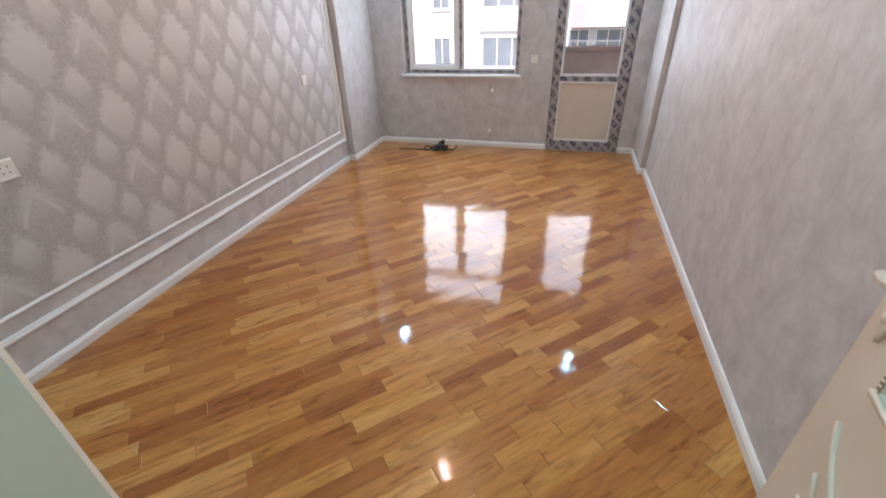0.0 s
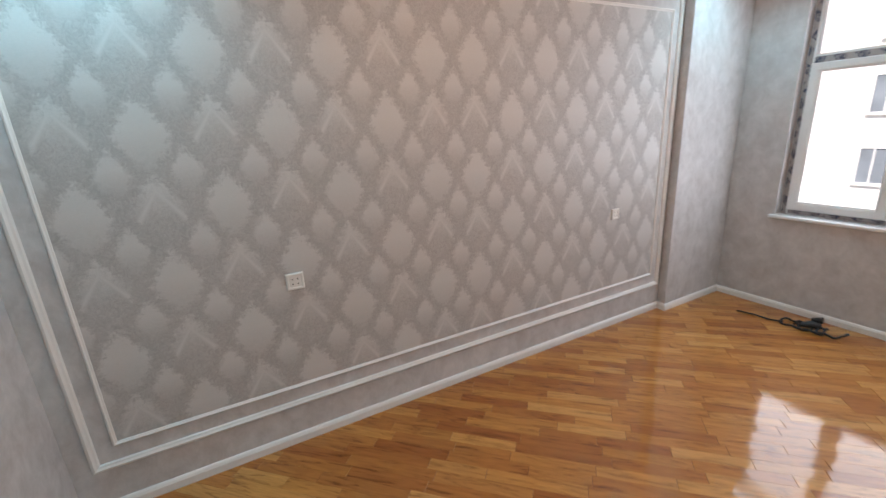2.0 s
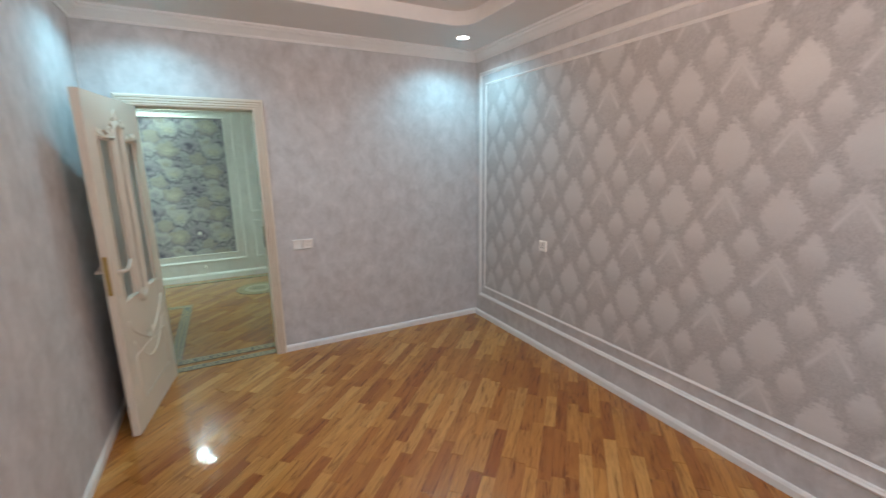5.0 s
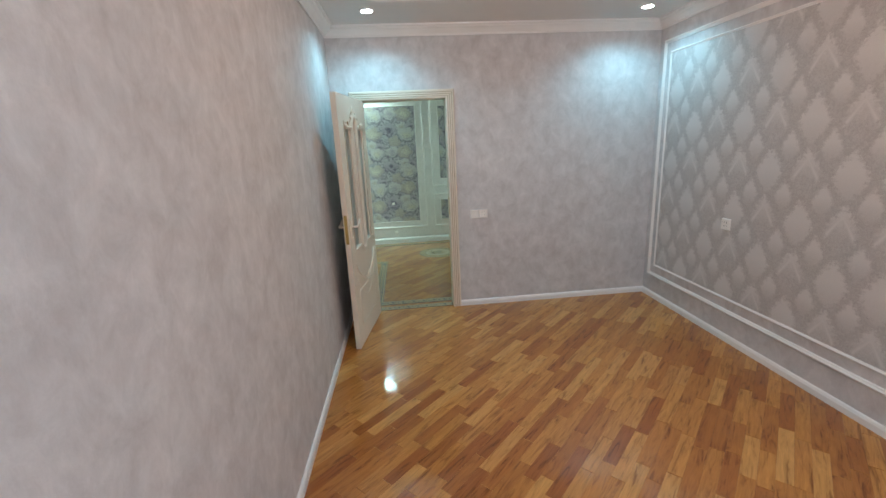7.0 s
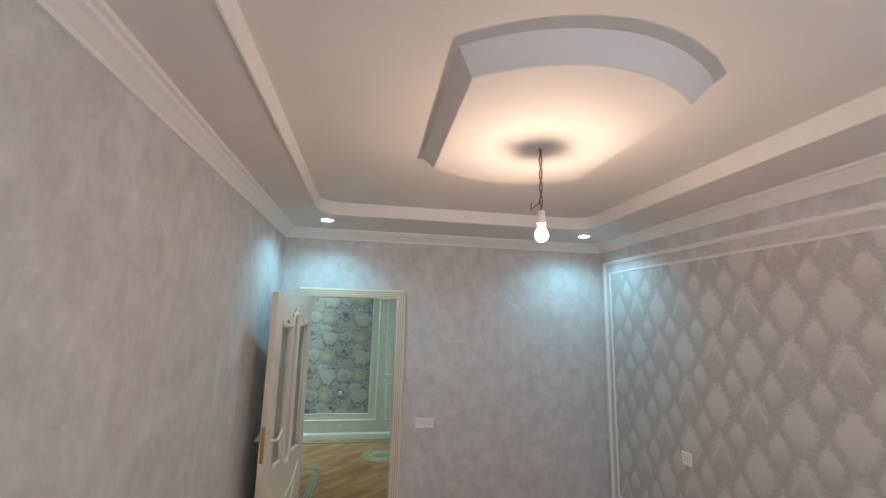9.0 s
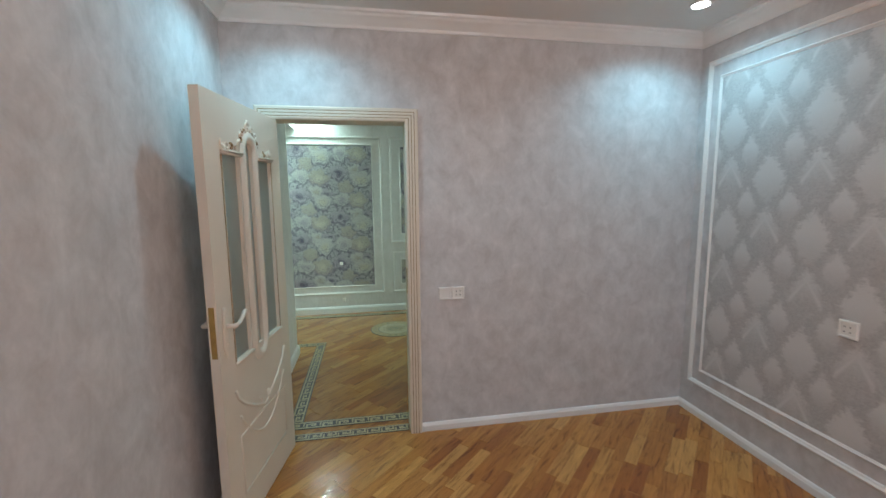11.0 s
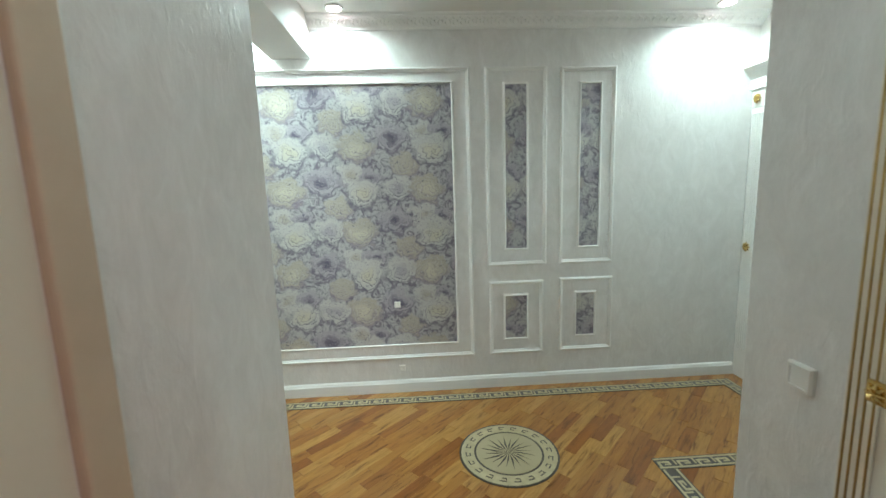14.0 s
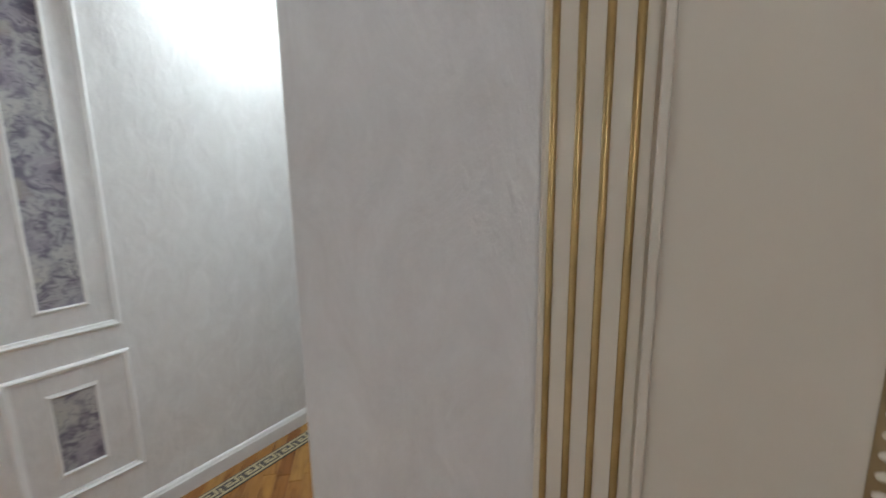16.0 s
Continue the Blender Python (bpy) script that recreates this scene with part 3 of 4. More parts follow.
THIN = [(i * 0.62, p * 0.8) for i, p in BEAD]


def west(u, w, d):
    return (XL + d, u, w)


def south(u, w, d):
    return (u, HYF + d, w)


panel = empty("wall_panel", pose(XL, 2.6, 0.18))
tagged(panel, "large grey damask wallpaper panel in double white mouldings", "wall panel", kind="structure")


def under(ob, parent, label=""):
    bpy.context.view_layer.update()
    m = ob.matrix_world.copy()
    ob.parent = parent
    ob.matrix_parent_inverse = parent.matrix_basis.inverted()
    ob.matrix_basis = m
    return tagged(ob, label) if label else ob


PY0, PY1, PZ0, PZ1 = 0.612, 4.59, 0.185, 2.455
under(Shape().surround(PY0, PY1, PZ0, PZ1, BEAD, west).make("outer_moulding", M_WHITE), panel)
under(Shape().surround(PY0 + 0.10, PY1 - 0.10, PZ0 + 0.11, PZ1 - 0.11, THIN, west).make("inner_moulding", M_WHITE), panel)
under(Shape().box(XL, XL + 0.004, PY0 + 0.115, PY1 - 0.115, PZ0 + 0.125, PZ1 - 0.125).make("damask_paper", M_DAMASK), panel, "silver-grey damask paper with pale medallions")


def hall_panel(x0, x1, z0, z1, ix0, ix1, iz0, iz1, label):
    e = empty("wall_panel", pose((x0 + x1) / 2, HYF, z0))
    tagged(e, label, "wall panel", "hall wall panels", "structure")
    under(Shape().surround(x0, x1, z0, z1, [(i * 0.85, p) for i, p in BEAD], south).make("outer_moulding", M_WHITE), e)
    under(Shape().surround(ix0, ix1, iz0, iz1, [(-i * 0.8, p) for i, p in THIN], south).make("inner_moulding", M_WHITE), e)
    under(Shape().box(ix0, ix1, HYF, HYF + 0.004, iz0, iz1).make("rose_paper", M_ROSES), e, "mauve and cream rose wallpaper")


hall_panel(0.295, 2.75, 0.225, 2.352, 0.430, 2.62, 0.342, 2.243, "large rose wallpaper panel in white mouldings")
hall_panel(-0.262, 0.188, 0.920, 2.347, -0.112, 0.042, 1.050, 2.228, "tall narrow rose panel in white mouldings")
hall_panel(-0.770, -0.360, 0.920, 2.340, -0.655, -0.512, 1.050, 2.225, "tall narrow rose panel in white mouldings")
hall_panel(-0.240, 0.176, 0.227, 0.798, -0.114, 0.052, 0.350, 0.682, "small low rose panel in white mouldings")
hall_panel(-0.780, -0.365, 0.227, 0.805, -0.640, -0.500, 0.350, 0.682, "small low rose panel in white mouldings")

# ---- doors ----
CASE = [(0.0, 0.0), (0.0, 0.018), (0.010, 0.024), (0.018, 0.024), (0.021, 0.019), (0.024, 0.024), (0.036, 0.024), (0.039, 0.019), (0.042, 0.024),
        (0.054, 0.024), (0.057, 0.019), (0.060, 0.024), (0.072, 0.024), (0.080, 0.016), (0.080, 0.0)]


def casing(parent, u0, u1, top, at, mat_line):
    """A three-sided door surround with gilt grooves. at(u, z, d)."""
    for name, a, b in (("casing_post", (u0, FZ), (u0, top)), ("casing_post", (u1, FZ), (u1, top)), ("casing_head", (u0, top), (u1, top))):
        s = Shape()
        rings = []
        for end in (0, 1):
            ring = []
            for i, p in CASE:
                if name == "casing_head":
                    ring.append(at(u0 - i if end == 0 else u1 + i, top + i, p))
                elif a[0] == u0:
                    ring.append(at(u0 - i, FZ if end == 0 else top + i, p))
                else:
                    ring.append(at(u1 + i, FZ if end == 0 else top + i, p))
            rings.append(ring)
        s.loops(rings)
        for k in (0.021, 0.039, 0.057):
            s.slot = 1
            if name == "casing_head":
                s.tube([at(u0 - k, top + k, 0.0215), at(u1 + k, top + k, 0.0215)], 0.0026, 6)
            else:
                u = u0 - k if a[0] == u0 else u1 + k
                s.tube([at(u, FZ, 0.0215), at(u, top + k, 0.0215)], 0.0026, 6)
        under(s.make(name, M_CREAM, mat_line), parent, "cream moulded casing with gilt grooves")


frame_a = empty("door_frame", pose((D0 + D1) / 2, YD, 0))
tagged(frame_a, "cream moulded door frame with gilt grooved casing", "door frame", kind="structure")
casing(frame_a, D0, D1, DH, lambda u, z, d: (u, YD + d, z), M_TANLINE)
casing(frame_a, D0, D1, DH, lambda u, z, d: (u, YH - d, z), M_TANLINE)
under(Shape().box(D0 - 0.02, D0, YH, YD, FZ, DH).box(D1, D1 + 0.02, YH, YD, FZ, DH).box(D0 - 0.02, D1 + 0.02, YH, YD, DH, DH + 0.02).make("lining", M_CREAM), frame_a)
under(Shape().box(D0, D0 + 0.003, YD - 0.055, YD - 0.025, 0.93, 1.10).make("strike_plate", M_BRASS), frame_a, "brass strike plate")

LW, LH, LT = 0.805, 2.015, 0.042


def arch(cx, half, z0, z1, n=12, round_bottom=True):
    """Outline of a narrow panel with round ends."""
    pts = [(cx + half * math.cos(math.pi * i / n), z1 - half + half * math.sin(math.pi * i / n)) for i in range(n + 1)]
    pts += [(cx - half * math.cos(math.pi * i / n), z0 + half - half * math.sin(math.pi * i / n)) for i in range(n + 1)]
    return pts


def rim(s, outline, r, y, side, n=6):
    pts = [(x, y, z) for x, z in outline]
    s.tube(pts + [pts[0]], r, n)


def scroll(s, x, z, size, turn, y, flip=1):
    """A curled leaf of the carved crest."""
    pts, rad = [], []
    for i in range(15):
        k = i / 14
        a = turn + flip * k * 4.6
        d = size * (1 - 0.82 * k)
        pts.append((x + d * math.cos(a), y, z + d * math.sin(a)))
        rad.append(0.0018 + 0.0045 * math.sin(math.pi * (0.15 + 0.8 * k)))
    s.tube(pts, rad, 6)


def panel_leaf(m, label, knob=False):
    """A cream door leaf with two tall panes, a narrow arched one between, and a carved crest. Hinge at local x = 0, the room face at local y = 0."""
    root = empty("door", m)
    tagged(root, label, "door")
    st, gap, cw = 0.135, 0.070, 0.074
    pw = (LW - 2 * st - 0.009 - 2 * gap - cw) / 2
    a0, a1 = st, st + pw
    c0, c1 = a1 + gap, a1 + gap + cw
    b0, b1 = c1 + gap, c1 + gap + pw
    zb, zt, za = 0.80, 1.757, 1.832
    s = Shape()
    s.box(0, a0, 0, LT, FZ, LH).box(b1, LW, 0, LT, FZ, LH).box(a0, b1, 0, LT, FZ, zb).box(a0, a1, 0, LT, zt, LH).box(b0, b1, 0, LT, zt, LH)
    s.box(a1, c0, 0, LT, zb, LH).box(c1, b0, 0, LT, zb, LH).box(c0, c1, 0, LT, za, LH)
    half, cx = cw / 2, (c0 + c1) / 2
    n = 10
    for sgn in (-1, 1):
        edge = [(cx + sgn * half * math.cos(math.pi / 2 * i / n), za - half + half * math.sin(math.pi / 2 * i / n)) for i in range(n + 1)]
        for (xa, za), (xb, zc) in zip(edge, edge[1:]):
            quad = [(xa, za), (xb, zc), (xb, za), (xa, za)]
            s.loops([[(x, y, z) for x, z in quad] for y in (0, LT)])
    part(s.make("leaf", M_CREAM, bevel=0.002), root)
    s = Shape()
    for x0, x1, z1 in ((a0, a1, zt), (c0, c1, za - 0.002), (b0, b1, zt)):
        s.box(x0, x1, LT * 0.42, LT * 0.58, zb, z1)
    part(s.make("glass_pane", M_FROST), root, "grey-green frosted glass panes")
    for y, out in ((0.0, -1), (LT, 1)):
        s = Shape()
        for x0, x1, inner, outer in ((a0, a1, a1, a0), (b0, b1, b0, b1)):
            s.box(x0 - 0.016, x1 + 0.012, min(y, y + out * 0.012), max(y, y + out * 0.012), zt, zt + 0.010)
            s.box(x0 - 0.020, x1 + 0.014, min(y, y + out * 0.017), max(y, y + out * 0.017), zt + 0.012, zt + 0.020)
            s.box(x0 - 0.016, x1 + 0.012, min(y, y + out * 0.010), max(y, y + out * 0.010), zb - 0.014, zb)
            for z in np.arange(zb, zt, 0.0135):
                s.turned([(0.0005, -0.004), (0.0045, -0.002), (0.0052, 0.0), (0.0045, 0.002), (0.0005, 0.004)], 6, (outer + (0.007 if outer == x1 else -0.007), y, float(z)))
            s.slot = 1
            s.box(outer + (0.001 if outer == x1 else -0.014), outer + (0.014 if outer == x1 else -0.001), min(y, y + out * 0.0015), max(y, y + out * 0.0015), zb, zt)
            s.slot = 0
        rings = []
        for k in range(7):
            i = 0.058 * k / 6
            rings.append([(px, y + out * (0.002 + 0.013 * math.sin(math.pi * k / 6) ** 0.7), pz) for px, pz in arch(cx, half + i, zb - 0.03 - i, (za + 0.002) + i)])
        s.loops(rings, caps=False)
        sweep = [(cx + k * 0.30, zb - 0.13 - 0.22 * (1 - abs(k)) ** 0.6) for k in np.linspace(-1, 1, 25)]
        s.tube([(x, y, z) for x, z in sweep], 0.009, 6)
        sweep = [(cx + k * 0.27, zb - 0.27 - 0.20 * (1 - k * k)) for k in np.linspace(-1, 1, 25)]
        s.tube([(x, y, z) for x, z in sweep], 0.007, 6)
        lower = [(0.13, 0.13), (LW - 0.13, 0.13), (LW - 0.13, 0.42), (LW - 0.13, 0.43), (0.13, 0.43)]
        rim(s, lower, 0.007, y, out)
        part(s.make("moulding", M_CREAM, M_TANLINE, smooth=True), root)
        s = Shape()
        for sgn in (-1, 1):
            for k in range(7):
                # Some scrolls are tan: the shadow under the carving, put into colour.
                s.slot = 1 if k % 3 == 2 else 0
                ang = math.pi / 2 - sgn * (0.16 + 0.20 * k)
                r = half + 0.062 + 0.006 * math.sin(k * 2.2)
                scroll(s, cx + r * math.cos(ang), (za + 0.006) - half + r * math.sin(ang), 0.022 - 0.001 * k, ang + (0.6 if k % 2 else 2.2), y + out * 0.004, sgn * (1 if k % 2 else -1))
            for k in range(4):
                s.slot = 1 if k == 1 else 0
                scroll(s, cx + sgn * (0.145 + 0.037 * k), zt + 0.036 + 0.004 * (k % 2), 0.019, 0.8 * k, y + out * 0.004, sgn)
            s.slot = 0
            scroll(s, cx + sgn * 0.258, zt + 0.046, 0.022, 1.0, y + out * 0.004, -sgn)
            scroll(s, cx + sgn * 0.055, zb - 0.31, 0.03, 1.2, y + out * 0.004, sgn)
        scroll(s, cx, za + 0.082, 0.024, 0.4, y + out * 0.004, 1)
        scroll(s, cx, za + 0.100, 0.016, 2.4, y + out * 0.004, -1)
        part(s.make("carved_crest", M_CREAM, M_TANLINE, smooth=True), root, "cream carved leaf scrolls, some tan to paint their undershadow")
    s = Shape().box(LW, LW + 0.0025, 0.009, LT - 0.009, 0.87, 1.10)
    part(s.make("lock_plate", M_BRASS), root, "worn brass lock plate")
    for y, out in ((0.0, -1), (LT, 1)):
        hx = LW - 0.058
        if knob:
            s = Shape()
            shield = [(hx + 0.027 * math.copysign(abs(math.sin(t)) ** 0.6, math.sin(t)), 0.985 + 0.062 * math.cos(t)) for t in np.linspace(0, 2 * math.pi, 28, endpoint=False)]
            s.loops([[(x, y, z) for x, z in shield], [(x, y + out * 0.012, z) for x, z in shield], [(hx + (x - hx) * 0.8, y + out * 0.018, 0.985 + (z - 0.985) * 0.9) for x, z in shield]])
            s.tube([(hx, y + out * 0.016, 1.0), (hx, y + out * 0.030, 1.0), (hx, y + out * 0.068, 1.0)], [0.015, 0.011, 0.010], 12)
            s.tube([(hx, y + out * 0.016, 0.952), (hx, y + out * 0.034, 0.952)], 0.007, 8)
            part(s.make("backplate", M_CREAM, smooth=True), root, "cream shield-shaped backplate with spindle")
            s = Shape()
            q = [(-0.024, -0.027), (0.024, -0.027), (0.027, 0.0), (0.024, 0.027), (-0.024, 0.027), (-0.027, 0.0)]
            s.loops([[(hx + a * k, y + out * d, 1.0 + b * k) for a, b in q] for k, d in ((0.7, 0.064), (1.0, 0.070), (1.0, 0.078), (0.8, 0.084))])
            for i in range(8):
                a = math.pi * i / 4
                s.tube([(hx, y + out * 0.085, 1.0), (hx + 0.013 * math.cos(a), y + out * 0.089, 1.0 + 0.013 * math.sin(a)), (hx + 0.024 * math.cos(a), y + out * 0.083, 1.0 + 0.024 * math.sin(a))], [0.004, 0.006, 0.002], 6)
            part(s.make("knob", M_BRASS), root, "square gilt knob carved as a rosette")
            continue
        s = Shape()
        plate = [(hx + 0.022 * math.sin(t) * (1 + 0.25 * math.cos(3 * t)), 0.97 + 0.115 * math.cos(t)) for t in np.linspace(0, 2 * math.pi, 28, endpoint=False)]
        s.loops([[(x, y, z) for x, z in plate], [(x, y + out * 0.007, z) for x, z in plate], [(hx + (x - hx) * 0.7, y + out * 0.010, 0.97 + (z - 0.97) * 0.9) for x, z in plate]])
        s.tube([(hx, y, 1.0), (hx, y + out * 0.048, 1.0)], 0.011, 10)
        s.tube([(hx + 0.008, y + out * 0.048, 1.0), (hx - 0.03, y + out * 0.050, 1.002), (hx - 0.065, y + out * 0.050, 1.018), (hx - 0.095, y + out * 0.048, 1.040), (hx - 0.112, y + out * 0.046, 1.044)],
               [0.011, 0.010, 0.010, 0.011, 0.007], 10)
        s.turned([(0.001, -0.012), (0.009, -0.008), (0.011, 0.0), (0.009, 0.008), (0.001, 0.012)], 10, (hx, y + out * 0.006, 0.915))
        part(s.make("lever_handle", M_CREAM, smooth=True), root, "cream lever handle on a long backplate")
    return root


# leaf of the room door, swung wide towards the east wall; its outer face looks into the room
ANG = 99.5
hinge = Matrix.Translation((D1 - 0.004, YD + 0.012, 0.008)) @ Matrix.Rotation(radians(180 - ANG), 4, "Z") @ Matrix.Diagonal((1, 1, 1, 1))
panel_leaf(hinge @ pose(0, 0, 0), "cream panelled door with frosted panes, standing wide open")

# two closed doors of the passage
frame_b = empty("door_frame", pose(PXR, -0.03, 0))
tagged(frame_b, "cream door frame with gilt lines in the passage", "door frame", kind="structure")
s = Shape().box(PXR, PXR + 0.019, -0.505, -0.415, FZ, 2.12).box(PXR, PXR + 0.019, 0.355, YH - 0.026, FZ, 2.12).box(PXR, PXR + 0.019, -0.415, 0.355, 2.03, 2.12)
under(s.make("casing_board", M_CREAM, bevel=0.004), frame_b, "flat cream casing")
s = Shape()
for k in (0.016, 0.037, 0.058, 0.079):
    s.tube([(PXR + 0.019, -0.415 - k, FZ), (PXR + 0.019, -0.415 - k, 2.03 + k)], 0.0034, 8)
under(s.make("gilt_line", M_GOLD, smooth=True), frame_b, "raised gilt lines on the casing")
s = Shape().box(PXR + 0.0290, PXR + 0.0325, -0.4148, -0.4075, FZ + 0.004, 2.028)
under(s.make("rebate_lip", M_CREAM, bevel=0.0015), frame_b, "pale lip along the door's edge")
LW = 0.768
panel_leaf(Matrix.Translation((PXR - 0.014, 0.354, 0.008)) @ Matrix.Rotation(radians(-90), 4, "Z"), "closed cream panelled door with frosted panes and a gilt knob", knob=True)
frame_c = empty("door_frame", pose(PXL, 0.08, 0))
tagged(frame_c, "tan-edged cream door frame on the passage wall", "door frame", kind="structure")
s = Shape().box(PXL - 0.022, PXL, -0.23, -0.14, FZ, 2.62)
under(s.make("casing_post", plain("tan_casing", (0.56, 0.42, 0.31), 0.4), bevel=0.006), frame_c, "tan wooden casing")
s = Shape().box(PXL - 0.004, PXL + 0.046, -0.14, 0.36, FZ, 2.62)
tagged(s.make("door", M_CREAM, bevel=0.003), "plain closed cream door in the passage", "door")

# portal at the hall's end
portal = empty("door_frame", pose(HXL, -2.0, 0))
tagged(portal, "white fluted portal with gilt rosettes and crown moulding", "door frame", kind="structure")
for y0, y1 in ((-2.555, -2.43), (-1.50, -1.375)):
    s = Shape().box(HXL, HXL + 0.03, y0, y1, FZ, 2.02)
    for k in range(5):
        yk = y0 + 0.022 + k * (y1 - y0 - 0.044) / 4
        s.tube([(HXL + 0.030, yk, 0.18), (HXL + 0.030, yk, 1.98)], 0.008, 8)
    under(s.make("fluted_post", M_WHITE), portal)
s = Shape().box(HXL, HXL + 0.035, -2.555, -1.375, 2.02, 2.15).box(HXL, HXL + 0.05, -2.56, -1.35, 2.15, 2.18)
s.run([(HXL, -2.555), (HXL, -1.33)][::-1], [(0, 2.18), (0.05, 2.18), (0.055, 2.22), (0.085, 2.27), (0.12, 2.30), (0.13, 2.35), (0, 2.35)])
under(s.make("crown", M_WHITE, bevel=0.003), portal)
s = Shape()
for y in (-2.495, -1.44):
    for z in (2.085, 1.00):
        for k in range(8):
            a = 2 * math.pi * k / 8
            s.tube(
                [(HXL + 0.040, y, z), (HXL + 0.048, y + 0.022 * math.cos(a), z + 0.022 * math.sin(a)), (HXL + 0.040, y + 0.036 * math.cos(a), z + 0.036 * math.sin(a))], [0.006, 0.009, 0.003], 6)
under(s.make("rosette", M_BRASS, smooth=True), portal, "gilt leaf rosettes")

# ---- window ----
win = empty("window_1", pose((W0 + W1) / 2, YW + 0.1, WB))
tagged(win, "white plastic three-part window with a printed film on its edges", "window", kind="structure")
FY0, FY1 = YW + 0.085, YW + 0.150
MZ, MX = 1.955, -0.745
s = Shape()
s.box(W0, W0 + 0.055, FY0, FY1, WB, WT).box(W1 - 0.055, W1, FY0, FY1, WB, WT).box(W0 + 0.055, W1 - 0.055, FY0, FY1, WB, WB + 0.05).box(W0 + 0.055, W1 - 0.055, FY0, FY1, WT - 0.055, WT)
s.box(W0 + 0.055, W1 - 0.055, FY0, FY1, MZ - 0.035, MZ + 0.035).box(MX - 0.03, MX + 0.03, FY0, FY1, WB + 0.05, MZ - 0.035)
under(s.make("frame", M_PVC, bevel=0.003), win)


def tape(x0, x1, z0, z1, y, s):
    s.box(x0, x1, y - 0.003, y, z0, z1)


s = Shape()
tape(W0 + 0.006, W0 + 0.040, WB, WT, FY0, s)
tape(W1 - 0.040, W1 - 0.006, WB, WT, FY0, s)
tape(W0 + 0.055, W1 - 0.055, MZ - 0.026, MZ + 0.018, FY0, s)
tape(MX - 0.022, MX + 0.016, WB + 0.05, MZ - 0.035, FY0, s)
tape(W0 + 0.055, W1 - 0.055, WB + 0.005, WB + 0.034, FY0, s)
under(s.make("printed_film", M_FILM), win, "grey printed protective film strips")
sa0, sa1 = W0 + 0.045, MX - 0.012
s = Shape().surround(sa0, sa1, WB + 0.04, MZ - 0.028, [(0, 0), (0, 0.022), (0.006, 0.028), (0.048, 0.028), (0.062, 0.018), (0.066, 0.0)], lambda u, w, d: (u, FY0 - d, w))
s.box(sa1 - 0.035, sa1 - 0.015, FY0 - 0.045, FY0 - 0.02, 1.30, 1.33).box(sa1 - 0.034, sa1 - 0.018, FY0 - 0.055, FY0 - 0.042, 1.20, 1.33)
under(s.make("sash", M_PVC), win, "white opening sash with a small handle")
s = Shape().box(W0 + 0.05, W1 - 0.05, YW + 0.112, YW + 0.118, MZ + 0.03, WT - 0.05).box(W0 + 0.05, MX - 0.02, YW + 0.112, YW + 0.118, WB + 0.045, MZ - 0.03).box(MX + 0.02, W1 - 0.05, YW + 0.112, YW + 0.118, WB + 0.045, MZ - 0.03)
g = under(s.make("pane", M_GLASS), win)
g.visible_shadow = False
s = Shape().box(W0 - 0.035, W1 + 0.03, YW - 0.035, FY0 - 0.002, WB - 0.028, WB - 0.002)
under(s.make("sill", M_PVC, bevel=0.006), win)

# balcony door, its frame still wrapped in film
bd = empty("door_1", pose((B0 + B1) / 2, YW, 0))
tagged(bd, "glazed balcony door with patterned protective film on its frame", "balcony door", kind="structure")
by0, by1 = YW + 0.02, YW + 0.09
s = Shape()
s.box(B0 + 0.004, B0 + 0.085, by0, by1, FZ, BT - 0.004).box(B1 - 0.105, B1 - 0.004, by0, by1, FZ, BT - 0.004).box(B0 + 0.085, B1 - 0.105, by0, by1, BT - 0.10, BT - 0.004).box(B0 + 0.085, B1 - 0.105, by0, by1, FZ, 0.060)
s.box(B0 + 0.085, B1 - 0.105, by0 + 0.008, by1, 0.70, 0.752)
under(s.make("frame", M_FILM, bevel=0.004), bd, "frame wrapped in grey-blue patterned film")
gx0, gx1 = B0 + 0.085, B1 - 0.105
s = Shape().surround(gx0, gx1, 0.752, BT - 0.10, [(0, 0), (0, 0.012), (0.014, 0.014), (0.024, 0.0)], lambda u, w, d: (u, by0 + 0.02 - d, w))
s.surround(gx0, gx1, 0.060, 0.700, [(0, 0), (0, 0.014), (0.012, 0.016), (0.022, 0.0)], lambda u, w, d: (u, by0 + 0.02 - d, w))
under(s.make("glazing_bead", M_PVC), bd)
under(Shape().box(gx0, gx1, by0 + 0.028, by0 + 0.05, 0.060, 0.70).make("lower_panel", M_PANEL, bevel=0.004), bd, "plain cream infill panel")
g = under(Shape().box(gx0, gx1, by0 + 0.030, by0 + 0.036, 0.752, BT - 0.10).make("pane", M_GLASS), bd)
g.visible_shadow = False

# ---- small fittings ----


def plate(m, name, kind, label, w=0.085, deep=1.25):
    root = empty(name, m)
    tagged(root, label, "socket" if kind != "switch" else "switch")
    s = Shape().surround(-w / 2, w / 2, -w / 2, w / 2, [(0, 0), (0, 0.006), (0.004, 0.011), (0.012, 0.011), (0.015, 0.008), (0.015, 0)], lambda u, v, d: (u, -d * deep, v))
    part(s.make("surround", M_PLASTIC), root)
    part(Shape().box(-w / 2 + 0.014, w / 2 - 0.014, -0.009 * deep, -0.001, -w / 2 + 0.014, w / 2 - 0.014).make("face", M_PLASTIC, bevel=0.002), root)
    if kind == "socket":
        s = Shape()
        for dx in (-0.013, 0.013):
            for dz in (-0.012, 0.014):
                s.turned([(0.0035, -0.001), (0.0035, 0.001)], 8, (0, 0, 0))
                s.v[-16:] = [(x + dx, -0.0095 * deep + z * 0.4, y + dz) for x, y, z in s.v[-16:]]
        part(s.make("pin_hole", M_SLEEVE), root, "dark pin holes")
    return root


